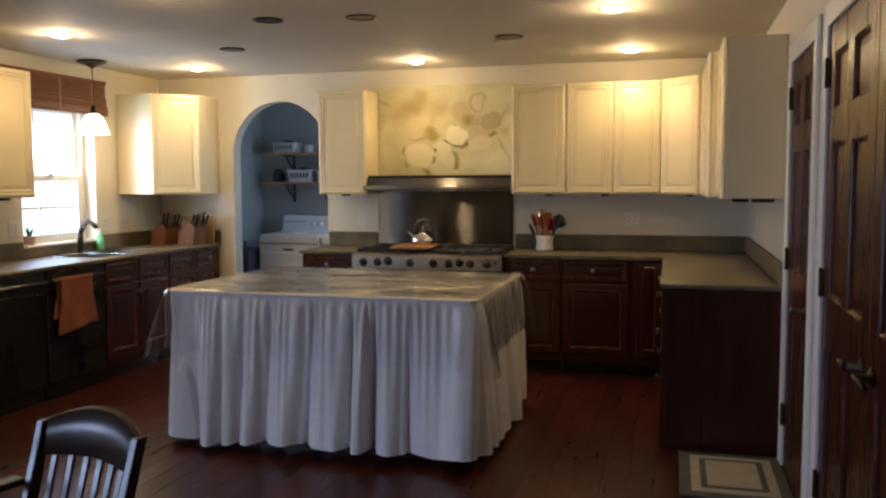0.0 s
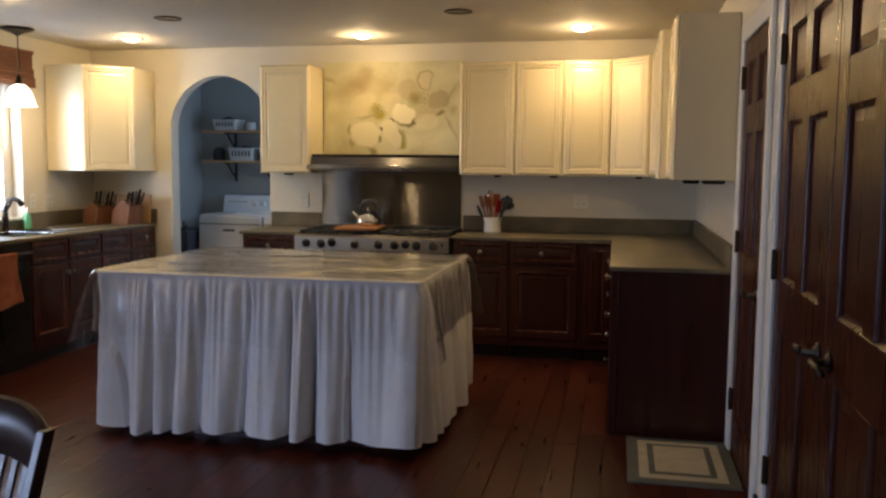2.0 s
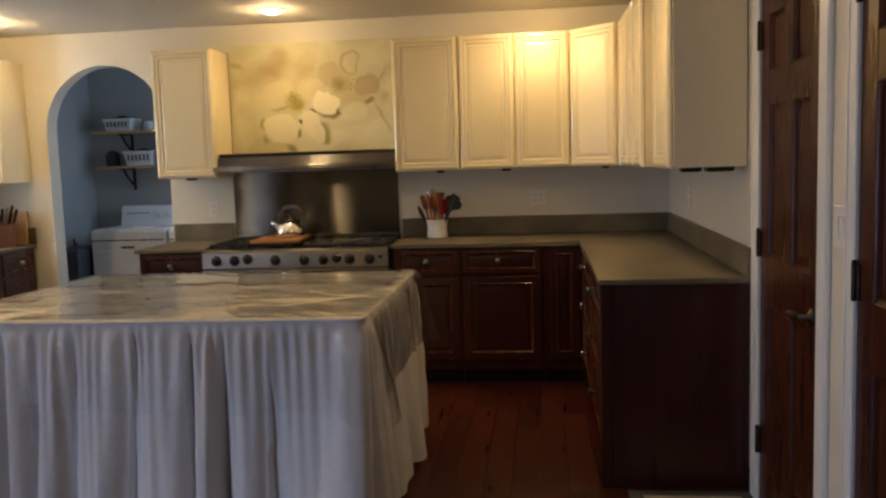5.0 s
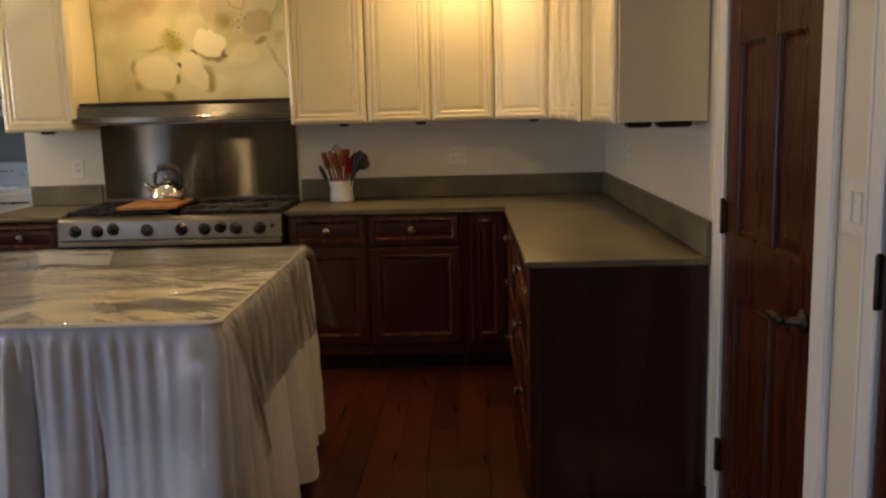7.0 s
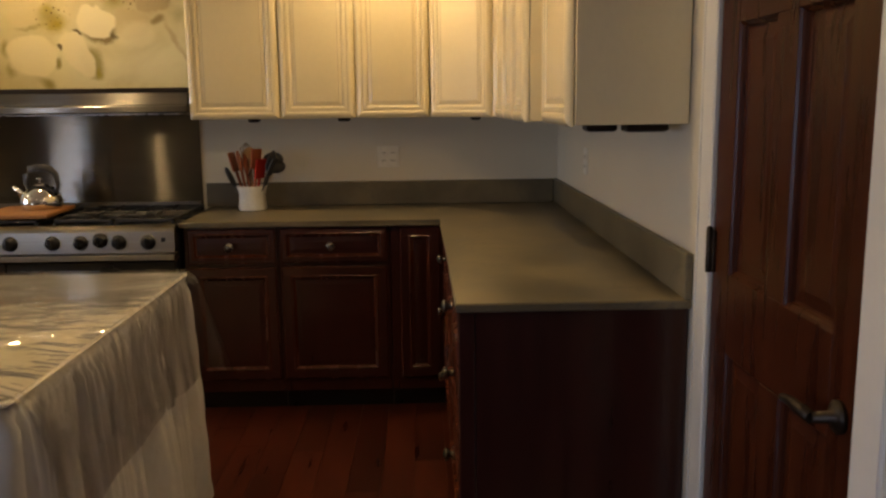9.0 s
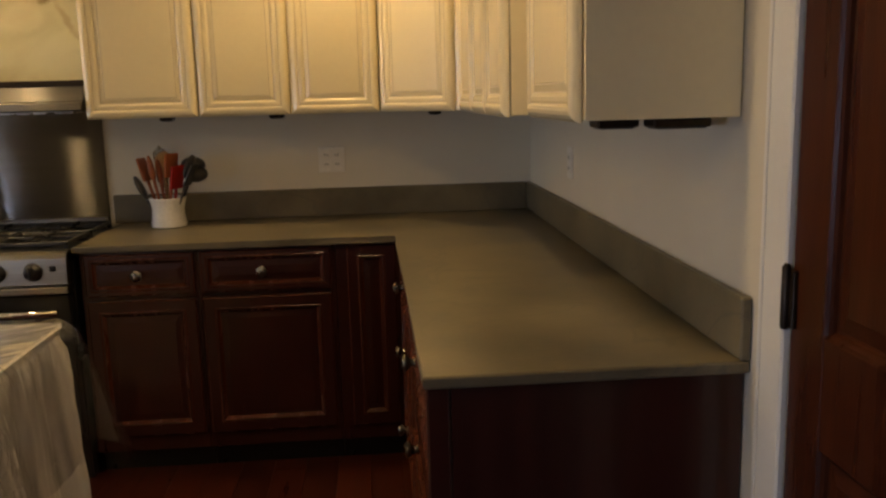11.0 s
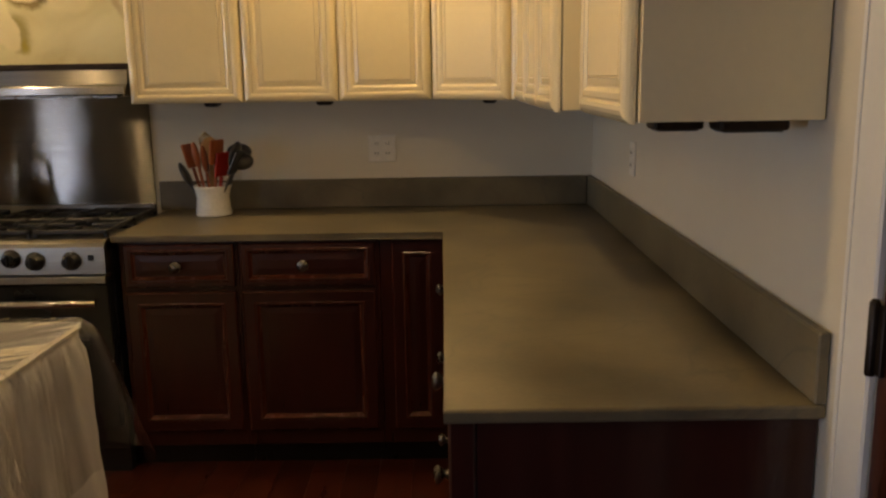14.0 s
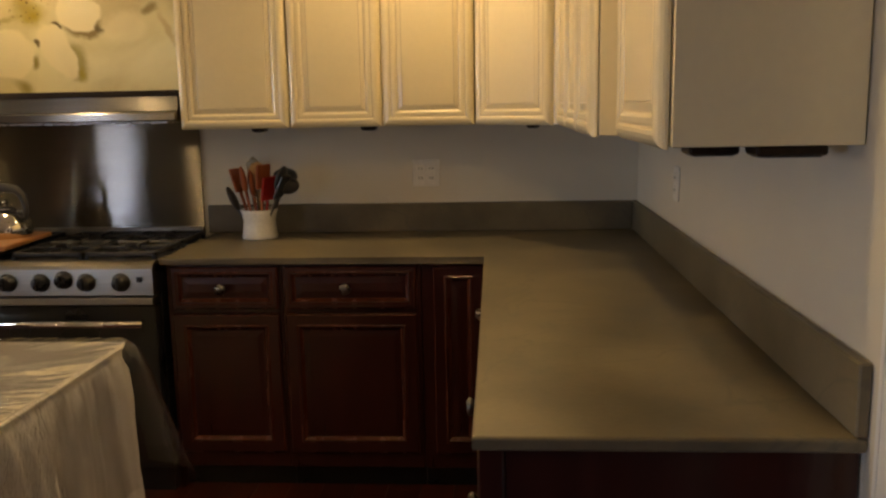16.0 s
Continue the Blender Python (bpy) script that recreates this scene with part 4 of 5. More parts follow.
for a in ((SX0 - 0.012, SX1 + 0.012, SY0 - 0.012, SY0 + 0.012), (SX0 - 0.012, SX1 + 0.012, SY1 - 0.012, SY1 + 0.012), (SX0 - 0.012, SX0 + 0.012, SY0, SY1), (SX1 - 0.012, SX1 + 0.012, SY0, SY1), (SX0, SX1, -1.29, -1.24)):
    bx(bm, *a, 0.9145, 0.920, 0.002)
part("rim", bm, CHROME, s)
for y0, y1 in ((SY0 + 0.005, -1.28), (-1.25, SY1 - 0.005)):
    bm = bmesh.new()
    bx(bm, SX0 + 0.003, SX1 - 0.003, y0, y1, 0.73, 0.914)
    bmesh.ops.delete(bm, geom=[f_ for f_ in bm.faces if f_.normal.z > 0.9], context="FACES")
    part("bowl", bm, STEEL, s)
fa = thing("kitchen_faucet", pose(XL + 0.085, -1.25, 0.914), "black curved kitchen faucet with pull-out spout", "faucet")
bm = bmesh.new()
lathe(bm, [(0.030, 0), (0.030, 0.008), (0.022, 0.02), (0.020, 0.06), (0.024, 0.10), (0.020, 0.15)], (0, 0, 0), n=16)
part("base", bm, BRONZE, fa)
bm = bmesh.new()
tube(bm, [(0, 0, 0.13), (0.005, 0.0, 0.19), (0.03, 0, 0.235), (0.075, 0.0, 0.25), (0.12, 0.0, 0.235), (0.15, 0, 0.205)], [0.018, 0.018, 0.017, 0.016, 0.019, 0.021], 12)
part("spout", bm, BRONZE, fa)
bm = bmesh.new()
tube(bm, [(0, 0, 0.14), (0.01, 0.03, 0.19), (0.03, 0.05, 0.245), (0.045, 0.055, 0.265)], [0.012, 0.010, 0.008, 0.007], 10)
part("lever", bm, BRONZE, fa)
so = thing("soap_bottle", pose(XL + 0.07, -0.985, 0.9155), "green dish soap bottle beside the faucet", "soap bottle")
bm = bmesh.new()
lathe(bm, [(0.0, 0), (0.030, 0.0), (0.032, 0.01), (0.030, 0.10), (0.014, 0.125), (0.012, 0.135)], (0, 0, 0), n=16)
part("bottle", bm, GREENPL, so)
bm = bmesh.new()
lathe(bm, [(0.013, 0.134), (0.013, 0.150), (0.006, 0.155), (0.006, 0.175), (0.0, 0.177)], (0, 0, 0), n=12)
part("cap", bm, PLATE, so)
pl = thing("potted_plant", pose(XL - 0.045, -1.66, WZ0 + 0.0225), "small succulent in a pale clay pot on windowsill", "potted plant")
bm = bmesh.new()
lathe(bm, [(0.0, 0), (0.035, 0.0), (0.046, 0.05), (0.052, 0.052), (0.052, 0.066), (0.044, 0.066), (0.042, 0.058), (0.0, 0.056)], (0, 0, 0), n=18)
part("pot", bm, TERRA, pl)
rnd = random.Random(3)
for i in range(11):
    a, ln = i * 2.4, rnd.uniform(0.05, 0.10)
    bm = bmesh.new()
    tube(bm, [(0.006 * math.cos(a), 0.006 * math.sin(a), 0.055), (0.022 * math.cos(a), 0.022 * math.sin(a), 0.055 + ln * 0.6), (0.036 * math.cos(a), 0.036 * math.sin(a), 0.055 + ln)], [0.005, 0.006, 0.001], 6)
    part("leaf", bm, LEAF, pl)


# ---- knife blocks in the corner ----
def knife_block(m, w, hgt, n, label, mat):
    k = thing("knife_block", m, label, "knife block")
    bm = bmesh.new()
    prof = [(-0.07, 0), (0.11, 0), (0.10, hgt * 0.55), (-0.03, hgt), (-0.10, hgt * 0.74)]
    a, b = [bm.verts.new((-w / 2, y, z)) for y, z in prof], [bm.verts.new((w / 2, y, z)) for y, z in prof]
    for i in range(5):
        bm.faces.new((a[i], a[(i + 1) % 5], b[(i + 1) % 5], b[i]))
    bm.faces.new(a[::-1])
    bm.faces.new(b)
    bmesh.ops.bevel(bm, geom=bm.edges[:], offset=0.004, segments=2, affect="EDGES")
    part("block", bm, mat, k)
    r = random.Random(n)
    dv = Vector((-0.35, -0.60, 0.75)).normalized()
    for i in range(n):
        x = -w / 2 + w * (i + 0.5) / n
        for row in range(2):
            p0 = Vector((x, -0.088 + 0.035 * row, hgt * (0.80 + 0.14 * row)))
            ln = r.uniform(0.09, 0.13)
            bm = bmesh.new()
            tube(bm, [p0 + dv * 0.0, p0 + dv * 0.03, p0 + dv * ln, p0 + dv * (ln + 0.01)], [0.008, 0.010, 0.011, 0.006], 8)
            part("knife_handle", bm, (BLACK, STEEL, BRONZE)[(i + 2 * row) % 3], k)
    return k


knife_block(pose(-5.00, -0.25, 0.9142, 0, 0, 72), 0.20, 0.20, 5, "wooden knife block with black and steel handles", BLOCKWOOD)
knife_block(pose(-4.76, -0.21, 0.9142, 0, 0, 80), 0.17, 0.215, 4, "tall wooden knife block full of knives", BLOCKWOOD)
cb = solid("cutting_board", box(-0.16, 0.16, -0.012, 0.012, 0, 0.25, 0.006, 2), LIGHTWOOD, "wooden cutting board leaning on corner wall", "cutting board", m=pose(-4.80, -0.052, 0.916, -6, 0, 0))

# ---- range ----
rg = thing("kitchen_range", pose(0, 0, 0), "stainless steel professional gas range with black knobs", "range")
R0, R1 = -3.042, -1.828
part("body", box(R0, R1, -0.62, -0.012, 0.10, 0.865, 0.003), BLACK, rg)
bm = bmesh.new()
bx(bm, R0, R1, -0.66, -0.010, 0.866, 0.900, 0.004, 2)
part("cooktop", bm, BLACK, rg, "black recessed cooktop")
bm = bmesh.new()
v = []
for x in (R0, R1):
    v.append([bm.verts.new((x, y, z)) for y, z in ((-0.621, 0.790), (-0.690, 0.790), (-0.684, 0.885), (-0.676, 0.900), (-0.655, 0.909), (-0.621, 0.909))])
for i in range(6):
    bm.faces.new((v[0][i], v[0][(i + 1) % 6], v[1][(i + 1) % 6], v[1][i])).smooth = False
bm.faces.new(v[0])
bm.faces.new(v[1][::-1])
panel = part("control_panel", bm, STEEL, rg, "brushed steel control panel")
for i, x in enumerate((-2.947, -2.827, -2.740, -2.556, -2.368, -2.244, -2.157, -2.074, -1.945)):
    bm = bmesh.new()
    z = 0.838 + (0.010 if i in (2, 6) else 0)
    lathe(bm, [(0.034, 0.0), (0.034, 0.004), (0.027, 0.006), (0.026, 0.026), (0.022, 0.032), (0.0, 0.033)], (x, -0.687, z), "y", 20)
    bx(bm, x - 0.005, x + 0.005, -0.726, -0.716, z - 0.024, z + 0.024, 0.002)
    part("knob", bm, BLACK, panel, "black control knob")
part("igniter_button", box(-1.886, -1.866, -0.694, -0.686, 0.838, 0.858, 0.002), BLACK, panel)
part("trim_ledge", box(R0, R1, -0.697, -0.625, 0.755, 0.783, 0.004, 2), STEEL, rg)
for x0, x1 in ((R0 + 0.006, -2.60), (-2.594, R1 - 0.006)):
    dr = part("oven_door", box(x0, x1, -0.665, -0.622, 0.20, 0.748, 0.006, 2), BLACK, rg, "black oven door")
    bm = bmesh.new()
    tube(bm, [(x0 + 0.03, -0.715, 0.688), (x1 - 0.03, -0.715, 0.688)], 0.013, 14)
    for xx in (x0 + 0.05, x1 - 0.05):
        tube(bm, [(xx, -0.664, 0.688), (xx, -0.715, 0.688)], 0.009, 10)
    part("handle", bm, CHROME, dr, "steel tubular handle")
part("kick_panel", box(R0 + 0.006, R1 - 0.006, -0.60, -0.55, 0.0, 0.10), BLACK, rg)
for cx in (-2.89, -2.60, -2.26, -1.98):
    for cy in (-0.47, -0.19):
        bm = bmesh.new()
        lathe(bm, [(0.0, 0.9005), (0.055, 0.9005), (0.052, 0.910), (0.034, 0.914), (0.032, 0.920), (0.0, 0.921)], (cx, cy, 0), n=18)
        part("burner", bm, IRON, rg)
        bm = bmesh.new()
        w, d = 0.135, 0.132
        for a in ((-w, w, -d, -d + 0.014), (-w, w, d - 0.014, d), (-w, -w + 0.014, -d, d), (w - 0.014, w, -d, d)):
            bx(bm, cx + a[0], cx + a[1], cy + a[2], cy + a[3], 0.918, 0.934, 0.003)
        for a in ((-w, -0.03, -0.006, 0.006), (0.03, w, -0.006, 0.006), (-0.006, 0.006, -d, -0.03), (-0.006, 0.006, 0.03, d)):
            bx(bm, cx + a[0], cx + a[1], cy + a[2], cy + a[3], 0.922, 0.938, 0.003)
        for sx in (-w + 0.007, w - 0.007):
            for sy in (-d + 0.007, d - 0.007):
                bx(bm, cx + sx - 0.007, cx + sx + 0.007, cy + sy - 0.007, cy + sy + 0.007, 0.900, 0.919)
        part("grate", bm, IRON, rg, "cast-iron grate")
sb = thing("steel_backsplash", pose(0, 0, 0), "brushed stainless steel backsplash sheet behind the range", "backsplash")
part("sheet", box(-3.055, -1.862, -0.010, -0.001, 0.905, 1.42, 0.001), STEELV, sb)
part("bottom_rail", box(-3.05, -1.87, -0.034, -0.0105, 0.905, 0.945, 0.003), STEEL, sb)
hd = thing("range_hood", pose(0, 0, 0), "slim stainless steel range hood between the wall cabinets", "range hood")
bm = bmesh.new()
H0, H1 = -3.044, -1.830
v = []
for x in (H0, H1):
    v.append([bm.verts.new((x, y, z)) for y, z in ((-0.012, 1.405), (-0.335, 1.405), (-0.345, 1.412), (-0.345, 1.436), (-0.338, 1.442), (-0.322, 1.445), (-0.311, 1.500), (-0.012, 1.502))])
for i in range(8):
    bm.faces.new((v[0][i], v[0][(i + 1) % 8], v[1][(i + 1) % 8], v[1][i]))
bm.faces.new(v[0])
bm.faces.new(v[1][::-1])
part("canopy", bm, STEELH, hd)
part("lip", box(H0 - 0.022, H1 - 0.002, -0.352, -0.3465, 1.408, 1.438, 0.002), STEELH, hd)
part("filter", box(H0 + 0.05, H1 - 0.05, -0.31, -0.04, 1.396, 1.404), NICKEL, hd)
part("top_strip", box(H0 + 0.008, H1 - 0.004, -0.306, -0.012, 1.5025, 1.5245, 0.002), JOINT, hd, "black top strip")
# painted panel over the hood
pa = solid("blossom_mural", box(0, 1.196, -0.012, 0, 0, 0.765, 0.001), MURAL, "painted panel of pale blossoms above the range hood", "painting", m=pose(-3.036, -0.002, 1.5225))

bd = solid("chopping_board", box(-0.16, 0.16, -0.20, 0.20, 0, 0.020, 0.005, 2), MAPLE, "orange-brown wooden chopping board across the burners", "cutting board", m=pose(-2.595, -0.41, 0.9385, 0, 0, 4))
kt = thing("tea_kettle", pose(-2.545, -0.36, 0.959), "polished steel tea kettle with black arched handle", "kettle")
bm = bmesh.new()
lathe(bm, [(0.0, 0), (0.088, 0), (0.096, 0.012), (0.097, 0.035), (0.088, 0.065), (0.066, 0.095), (0.040, 0.108), (0.036, 0.110)], (0, 0, 0), n=28)
part("pot", bm, CHROME, kt)
bm = bmesh.new()
lathe(bm, [(0.038, 0.110), (0.030, 0.118), (0.008, 0.122), (0.007, 0.130), (0.013, 0.136), (0.012, 0.146), (0.0, 0.149)], (0, 0, 0), n=18)
part("lid", bm, CHROME, kt)
bm = bmesh.new()
tube(bm, [(-0.075, 0, 0.055), (-0.105, 0, 0.085), (-0.128, 0, 0.108)], [0.022, 0.016, 0.011], 12)
part("spout", bm, CHROME, kt)
bm = bmesh.new()
tube(bm, [(0.078, 0, 0.070), (0.086, 0, 0.115), (0.076, 0, 0.165), (0.050, 0, 0.190), (0.0, 0, 0.196), (-0.044, 0, 0.188), (-0.064, 0, 0.160), (-0.068, 0, 0.118), (-0.060, 0, 0.092)], [0.008, 0.011, 0.015, 0.018, 0.019, 0.018, 0.015, 0.010, 0.007], 12)
part("handle", bm, GREYPL, kt, "black arched handle")

# crock with utensils
ck = thing("utensil_crock", pose(-1.575, -0.16, 0.9145), "white waisted ceramic crock on the stone counter", "crock")
bm = bmesh.new()
lathe(bm, [(0.0, 0), (0.070, 0), (0.074, 0.006), (0.068, 0.045), (0.066, 0.075), (0.073, 0.108), (0.078, 0.122), (0.074, 0.123), (0.062, 0.080), (0.062, 0.03), (0.0, 0.025)], (0, 0, 0), n=30)
part("vessel", bm, CERAMIC, ck)


def utensil(dx, dy, lean_x, lean_y, ln, mat, head, label, cat):
    u = thing(cat.replace(" ", "_"), pose(-1.575 + dx, -0.16 + dy, 0.944), label, cat, "utensils in the crock")
    d = Vector((lean_x, lean_y, 1)).normalized()
    bm = bmesh.new()
    tube(bm, [d * 0.0, d * ln * 0.5, d * ln], [0.006, 0.006, 0.007], 8)
    part("shaft", bm, mat, u)
    bm = bmesh.new()
    p = d * ln
    side = Vector((1, 0, 0))
    if head == "spoon":
        bmesh.ops.create_uvsphere(bm, u_segments=14, v_segments=8, radius=1, matrix=Matrix.Translation(p + d * 0.03) @ d.to_track_quat("Z", "Y").to_matrix().to_4x4() @ Matrix.Diagonal((0.042, 0.014, 0.056, 1)))
    elif head == "flat":
        bx(bm, -0.040, 0.040, -0.005, 0.005, 0, 0.100, 0.005, 2)
        bm.transform(Matrix.Translation(p) @ d.to_track_quat("Z", "Y").to_matrix().to_4x4())
    elif head == "ladle":
        bmesh.ops.create_uvsphere(bm, u_segments=16, v_segments=10, radius=1, matrix=Matrix.Translation(p + d * 0.02 + Vector((0.02, -0.015, 0))) @ Matrix.Diagonal((0.052, 0.044, 0.036, 1)))
    else:
        for k in range(8):
            a = math.pi * k / 8
            s = Vector((math.cos(a), math.sin(a), 0)) * 0.026
            tube(bm, [p, p + d * 0.03 + s, p + d * 0.06 + s * 1.1, p + d * 0.09, p + d * 0.06 - s * 1.1, p + d * 0.03 - s, p], 0.0015, 5)
    for f_ in bm.faces:
        f_.smooth = head in ("spoon", "ladle")
    part("head", bm, mat, u)


for a in ((-0.03, 0.0, -0.28, 0.05, 0.17, REDWOOD, "flat", "reddish wooden spatula standing in the crock", "wooden spatula"),
          (-0.015, -0.02, -0.16, -0.05, 0.19, REDWOOD, "spoon", "red-brown wooden spoon standing in the crock", "wooden spoon"),
          (0.0, 0.02, -0.05, 0.1, 0.20, LIGHTWOOD, "spoon", "pale wooden spoon standing in the crock", "wooden spoon"),
          (0.01, -0.02, 0.10, -0.05, 0.18, REDWOOD, "flat", "brown wooden turner standing in the crock", "wooden spatula"),
          (0.02, 0.0, 0.16, -0.08, 0.13, REDPL, "flat", "red silicone spatula standing in the crock", "spatula"),
          (0.03, 0.01, 0.38, 0.05, 0.18, GREYPL, "ladle", "dark nylon ladle leaning in the crock", "ladle"),
          (0.03, 0.03, 0.25, 0.15, 0.21, GREYPL, "ladle", "dark slotted spoon leaning in the crock", "ladle"),
          (0.02, -0.03, 0.50, -0.10, 0.16, GREYPL, "flat", "black nylon turner leaning in the crock", "spatula"),
          (0.035, -0.01, 0.33, -0.10, 0.20, GREYPL, "spoon", "black nylon spoon leaning in the crock", "spoon"),
          (-0.005, 0.0, -0.10, -0.02, 0.17, REDWOOD, "spoon", "brown wooden mixing spoon standing in the crock", "wooden spoon"),
          (-0.01, 0.03, -0.08, 0.12, 0.22, CHROME, "whisk", "wire balloon whisk standing in the crock", "whisk"),
          (-0.04, -0.01, -0.45, -0.05, 0.12, GREYPL, "spoon", "dark nylon spoon leaning in the crock", "spoon")):
    utensil(*a)


# ---- switches, outlets, under-cabinet lights ----
def plate(m, w, h, holes, label, cat):
    p = thing(cat.replace(" ", "_"), m, label, cat)
    part("cover_plate", box(-w / 2, w / 2, -0.007, -0.0005, -h / 2, h / 2, 0.003, 2), PLATE, p)
    for i in range(holes):
        x = (i - (holes - 1) / 2) * 0.046
        if cat == "outlet":
            for z in (-0.020, 0.020):
                o = part("socket", box(x - 0.016, x + 0.016, -0.009, -0.0071, z - 0.014, z + 0.014, 0.003), PLATE, p)
                for s in (-0.006, 0.006):
                    part("slot", box(x + s - 0.0015, x + s + 0.0015, -0.0098, -0.0091, z - 0.005, z + 0.005), BLACK, o)
        else:
            part("rocker", box(x - 0.016, x + 0.016, -0.011, -0.0071, -0.033, 0.033, 0.003), PLATE, p)


plate(pose(-0.89, 0, 1.163), 0.116, 0.114, 2, "double white wall outlet above the counter", "outlet")
plate(pose(0, -0.80, 1.18, 0, 0, -90), 0.072, 0.114, 1, "white wall outlet above the counter", "outlet")
plate(pose(0, -3.365, 1.21, 0, 0, -90), 0.118, 0.125, 2, "white double rocker light switch between the two doors", "light switch")
plate(pose(-3.215, 0, 1.14), 0.072, 0.114, 1, "white wall outlet beside the range", "outlet")
plate(pose(XL, -1.86, 1.14, 0, 0, 90), 0.116, 0.118, 2, "double white rocker switch beside the window", "light switch")
plate(pose(XL, -0.62, 1.12, 0, 0, 90), 0.072, 0.114, 1, "white wall outlet under the corner cabinet", "outlet")
plate(pose(XL, -0.83, 1.13, 0, 0, 90), 0.072, 0.114, 1, "white wall outlet beside the window", "outlet")
for m, w in ((pose(-1.53, -0.24, 1.3738), 0.05), (pose(-1.09, -0.24, 1.3738), 0.06), (pose(-0.45, -0.30, 1.3738), 0.05), (pose(-0.105, -2.16, 1.3738), 0.115), (pose(-0.215, -2.10, 1.3738), 0.085), (pose(-3.28, -0.2, 1.3738), 0.06), (pose(XL + 0.2, -2.2, 1.3738), 0.12)):
    u = thing("under_cabinet_light", m, "small dark puck light under wall cabinet, off", "cabinet light", "under-cabinet lights")
    part("housing", box(-w / 2, w / 2, -0.035, 0.035, -0.018, 0, 0.004), BRONZE, u)
    part("lens", box(-w / 2 + 0.008, w / 2 - 0.008, -0.026, 0.026, -0.021, -0.0185), GREYPL, u)


# ---- island table with gathered skirt under clear vinyl ----
IX0, IX1, IY0, IY1, IZ = -3.270, -1.530, -2.900, -1.600, 0.872
isl = thing("island_table", pose(0, 0, 0), "kitchen island hidden under a white skirted cover", "kitchen island")
part("base", box(IX0 + 0.10, IX1 - 0.10, IY0 + 0.10, IY1 - 0.10, 0.0, 0.83), CHERRY, isl)
part("tabletop", box(IX0 + 0.01, IX1 - 0.01, IY0 + 0.01, IY1 - 0.01, 0.831, IZ - 0.004, 0.01, 2), LIGHTWOOD, isl)


def round_outline(off, r, n_side, n_corner):
    """Points and outward normals round the island, with distance along the edge."""
    x0, x1, y0, y1 = IX0 - off, IX1 + off, IY0 - off, IY1 + off
    out = []
    corners = [((x0 + r, y0 + r), 180), ((x1 - r, y0 + r), 270), ((x1 - r, y1 - r), 0), ((x0 + r, y1 - r), 90)]
    for k in range(4):
        (cx, cy), a0 = corners[k]
        for i in range(n_corner):
            a = radians(a0 + 90 * i / (n_corner - 1))
            out.append((cx + r * math.cos(a), cy + r * math.sin(a), math.cos(a), math.sin(a), 1 - abs(2 * i / (n_corner - 1) - 1)))
        (nx_, ny_), a1 = corners[(k + 1) % 4]
        ang = radians(a0 + 90)
        sx, sy = cx + r * math.cos(ang), cy + r * math.sin(ang)
        ex, ey = nx_ + r * math.cos(ang), ny_ + r * math.sin(ang)
        cnt = int(n_side * math.hypot(ex - sx, ey - sy))
        for i in range(1, cnt):
            u = i / cnt
            out.append((sx + (ex - sx) * u, sy + (ey - sy) * u, math.cos(ang), math.sin(ang), 0.0))
    dist, s, prev = [], 0.0, None
    for p in out:
        s += math.hypot(p[0] - prev[0], p[1] - prev[1]) if prev else 0
        dist.append(s)
        prev = p
    return out, dist


pts, dist = round_outline(0.0, 0.03, 150, 9)
total = dist[-1]


def fold(s, v):
    """How far the cloth stands off at arc length s and height v (0 top, 1 hem)."""
    ph = s / 0.215 + 1.9 * noise.noise((s * 1.9, 0.3, 7)) + 0.45 * v * noise.noise((s * 2.3, 0.5, 2))
    fr = ph - math.floor(ph)
    wave = 1 - 2 * math.exp(-((min(fr, 1 - fr) / 0.20) ** 2)) + 0.7 * (fr - 0.5)
    mid = noise.noise((s * 11 + 0.8 * v, 5.3, 1 + 0.5 * v))
    small = math.sin(2 * math.pi * (s / 0.052 + 1.6 * noise.noise((s * 7, 1.7, 3))))
    deep = 0.45 + 1.3 * abs(noise.noise((math.floor(ph) * 3.7, 4.4, 0)))
    return 0.013 * small * math.exp(-v * 2.6) + (0.052 * wave * deep * (0.10 + 0.90 * v ** 0.7) + 0.024 * mid * (0.6 + 0.4 * v)) * min(1, v * 6 + 0.15)


NZ = 30
verts, faces = [], []
P = len(pts)
for j in range(NZ + 1):
    v = j / NZ
    for (x, y, nx_, ny_, c), s in zip(pts, dist):
        hem = 0.060 + 0.042 * noise.noise((s * 1.9, 9, 1)) + 0.010 * noise.noise((s * 8, 2, 1))
        d = fold(s, v) + 0.034 * v + 0.004 * noise.noise((s * 14, v * 9, 0)) + 0.006
        if v < 0.04:
            d = 0.006
        verts.append((x + nx_ * d, y + ny_ * d, IZ - 0.006 + (hem - IZ + 0.006) * v))
for j in range(NZ):
    for i in range(P):
        k = (i + 1) % P
        faces.append((j * P + i, (j + 1) * P + i, (j + 1) * P + k, j * P + k))
me = bpy.data.meshes.new("table_skirt")
me.from_pydata(verts, [], faces)
me.materials.append(CLOTH)
for p_ in me.polygons:
    p_.use_smooth = True
sk = thing("table_skirt", pose(0, 0, 0), "white gathered cotton table skirt hanging in deep folds", "table skirt")
ob = new("drape", me)
ob.parent = sk
bm = bmesh.new()
bx(bm, IX0 - 0.004, IX1 + 0.004, IY0 - 0.004, IY1 + 0.004, IZ - 0.003, IZ + 0.002)
part("top_cloth", bm, CLOTH, sk)
bm = bmesh.new()
hem_pts = [(x + nx_ * 0.009, y + ny_ * 0.009, IZ - 0.004) for x, y, nx_, ny_, c in pts[::3]]
tube(bm, hem_pts + [hem_pts[0]], 0.005, 6)
part("piping", bm, CLOTH, sk)

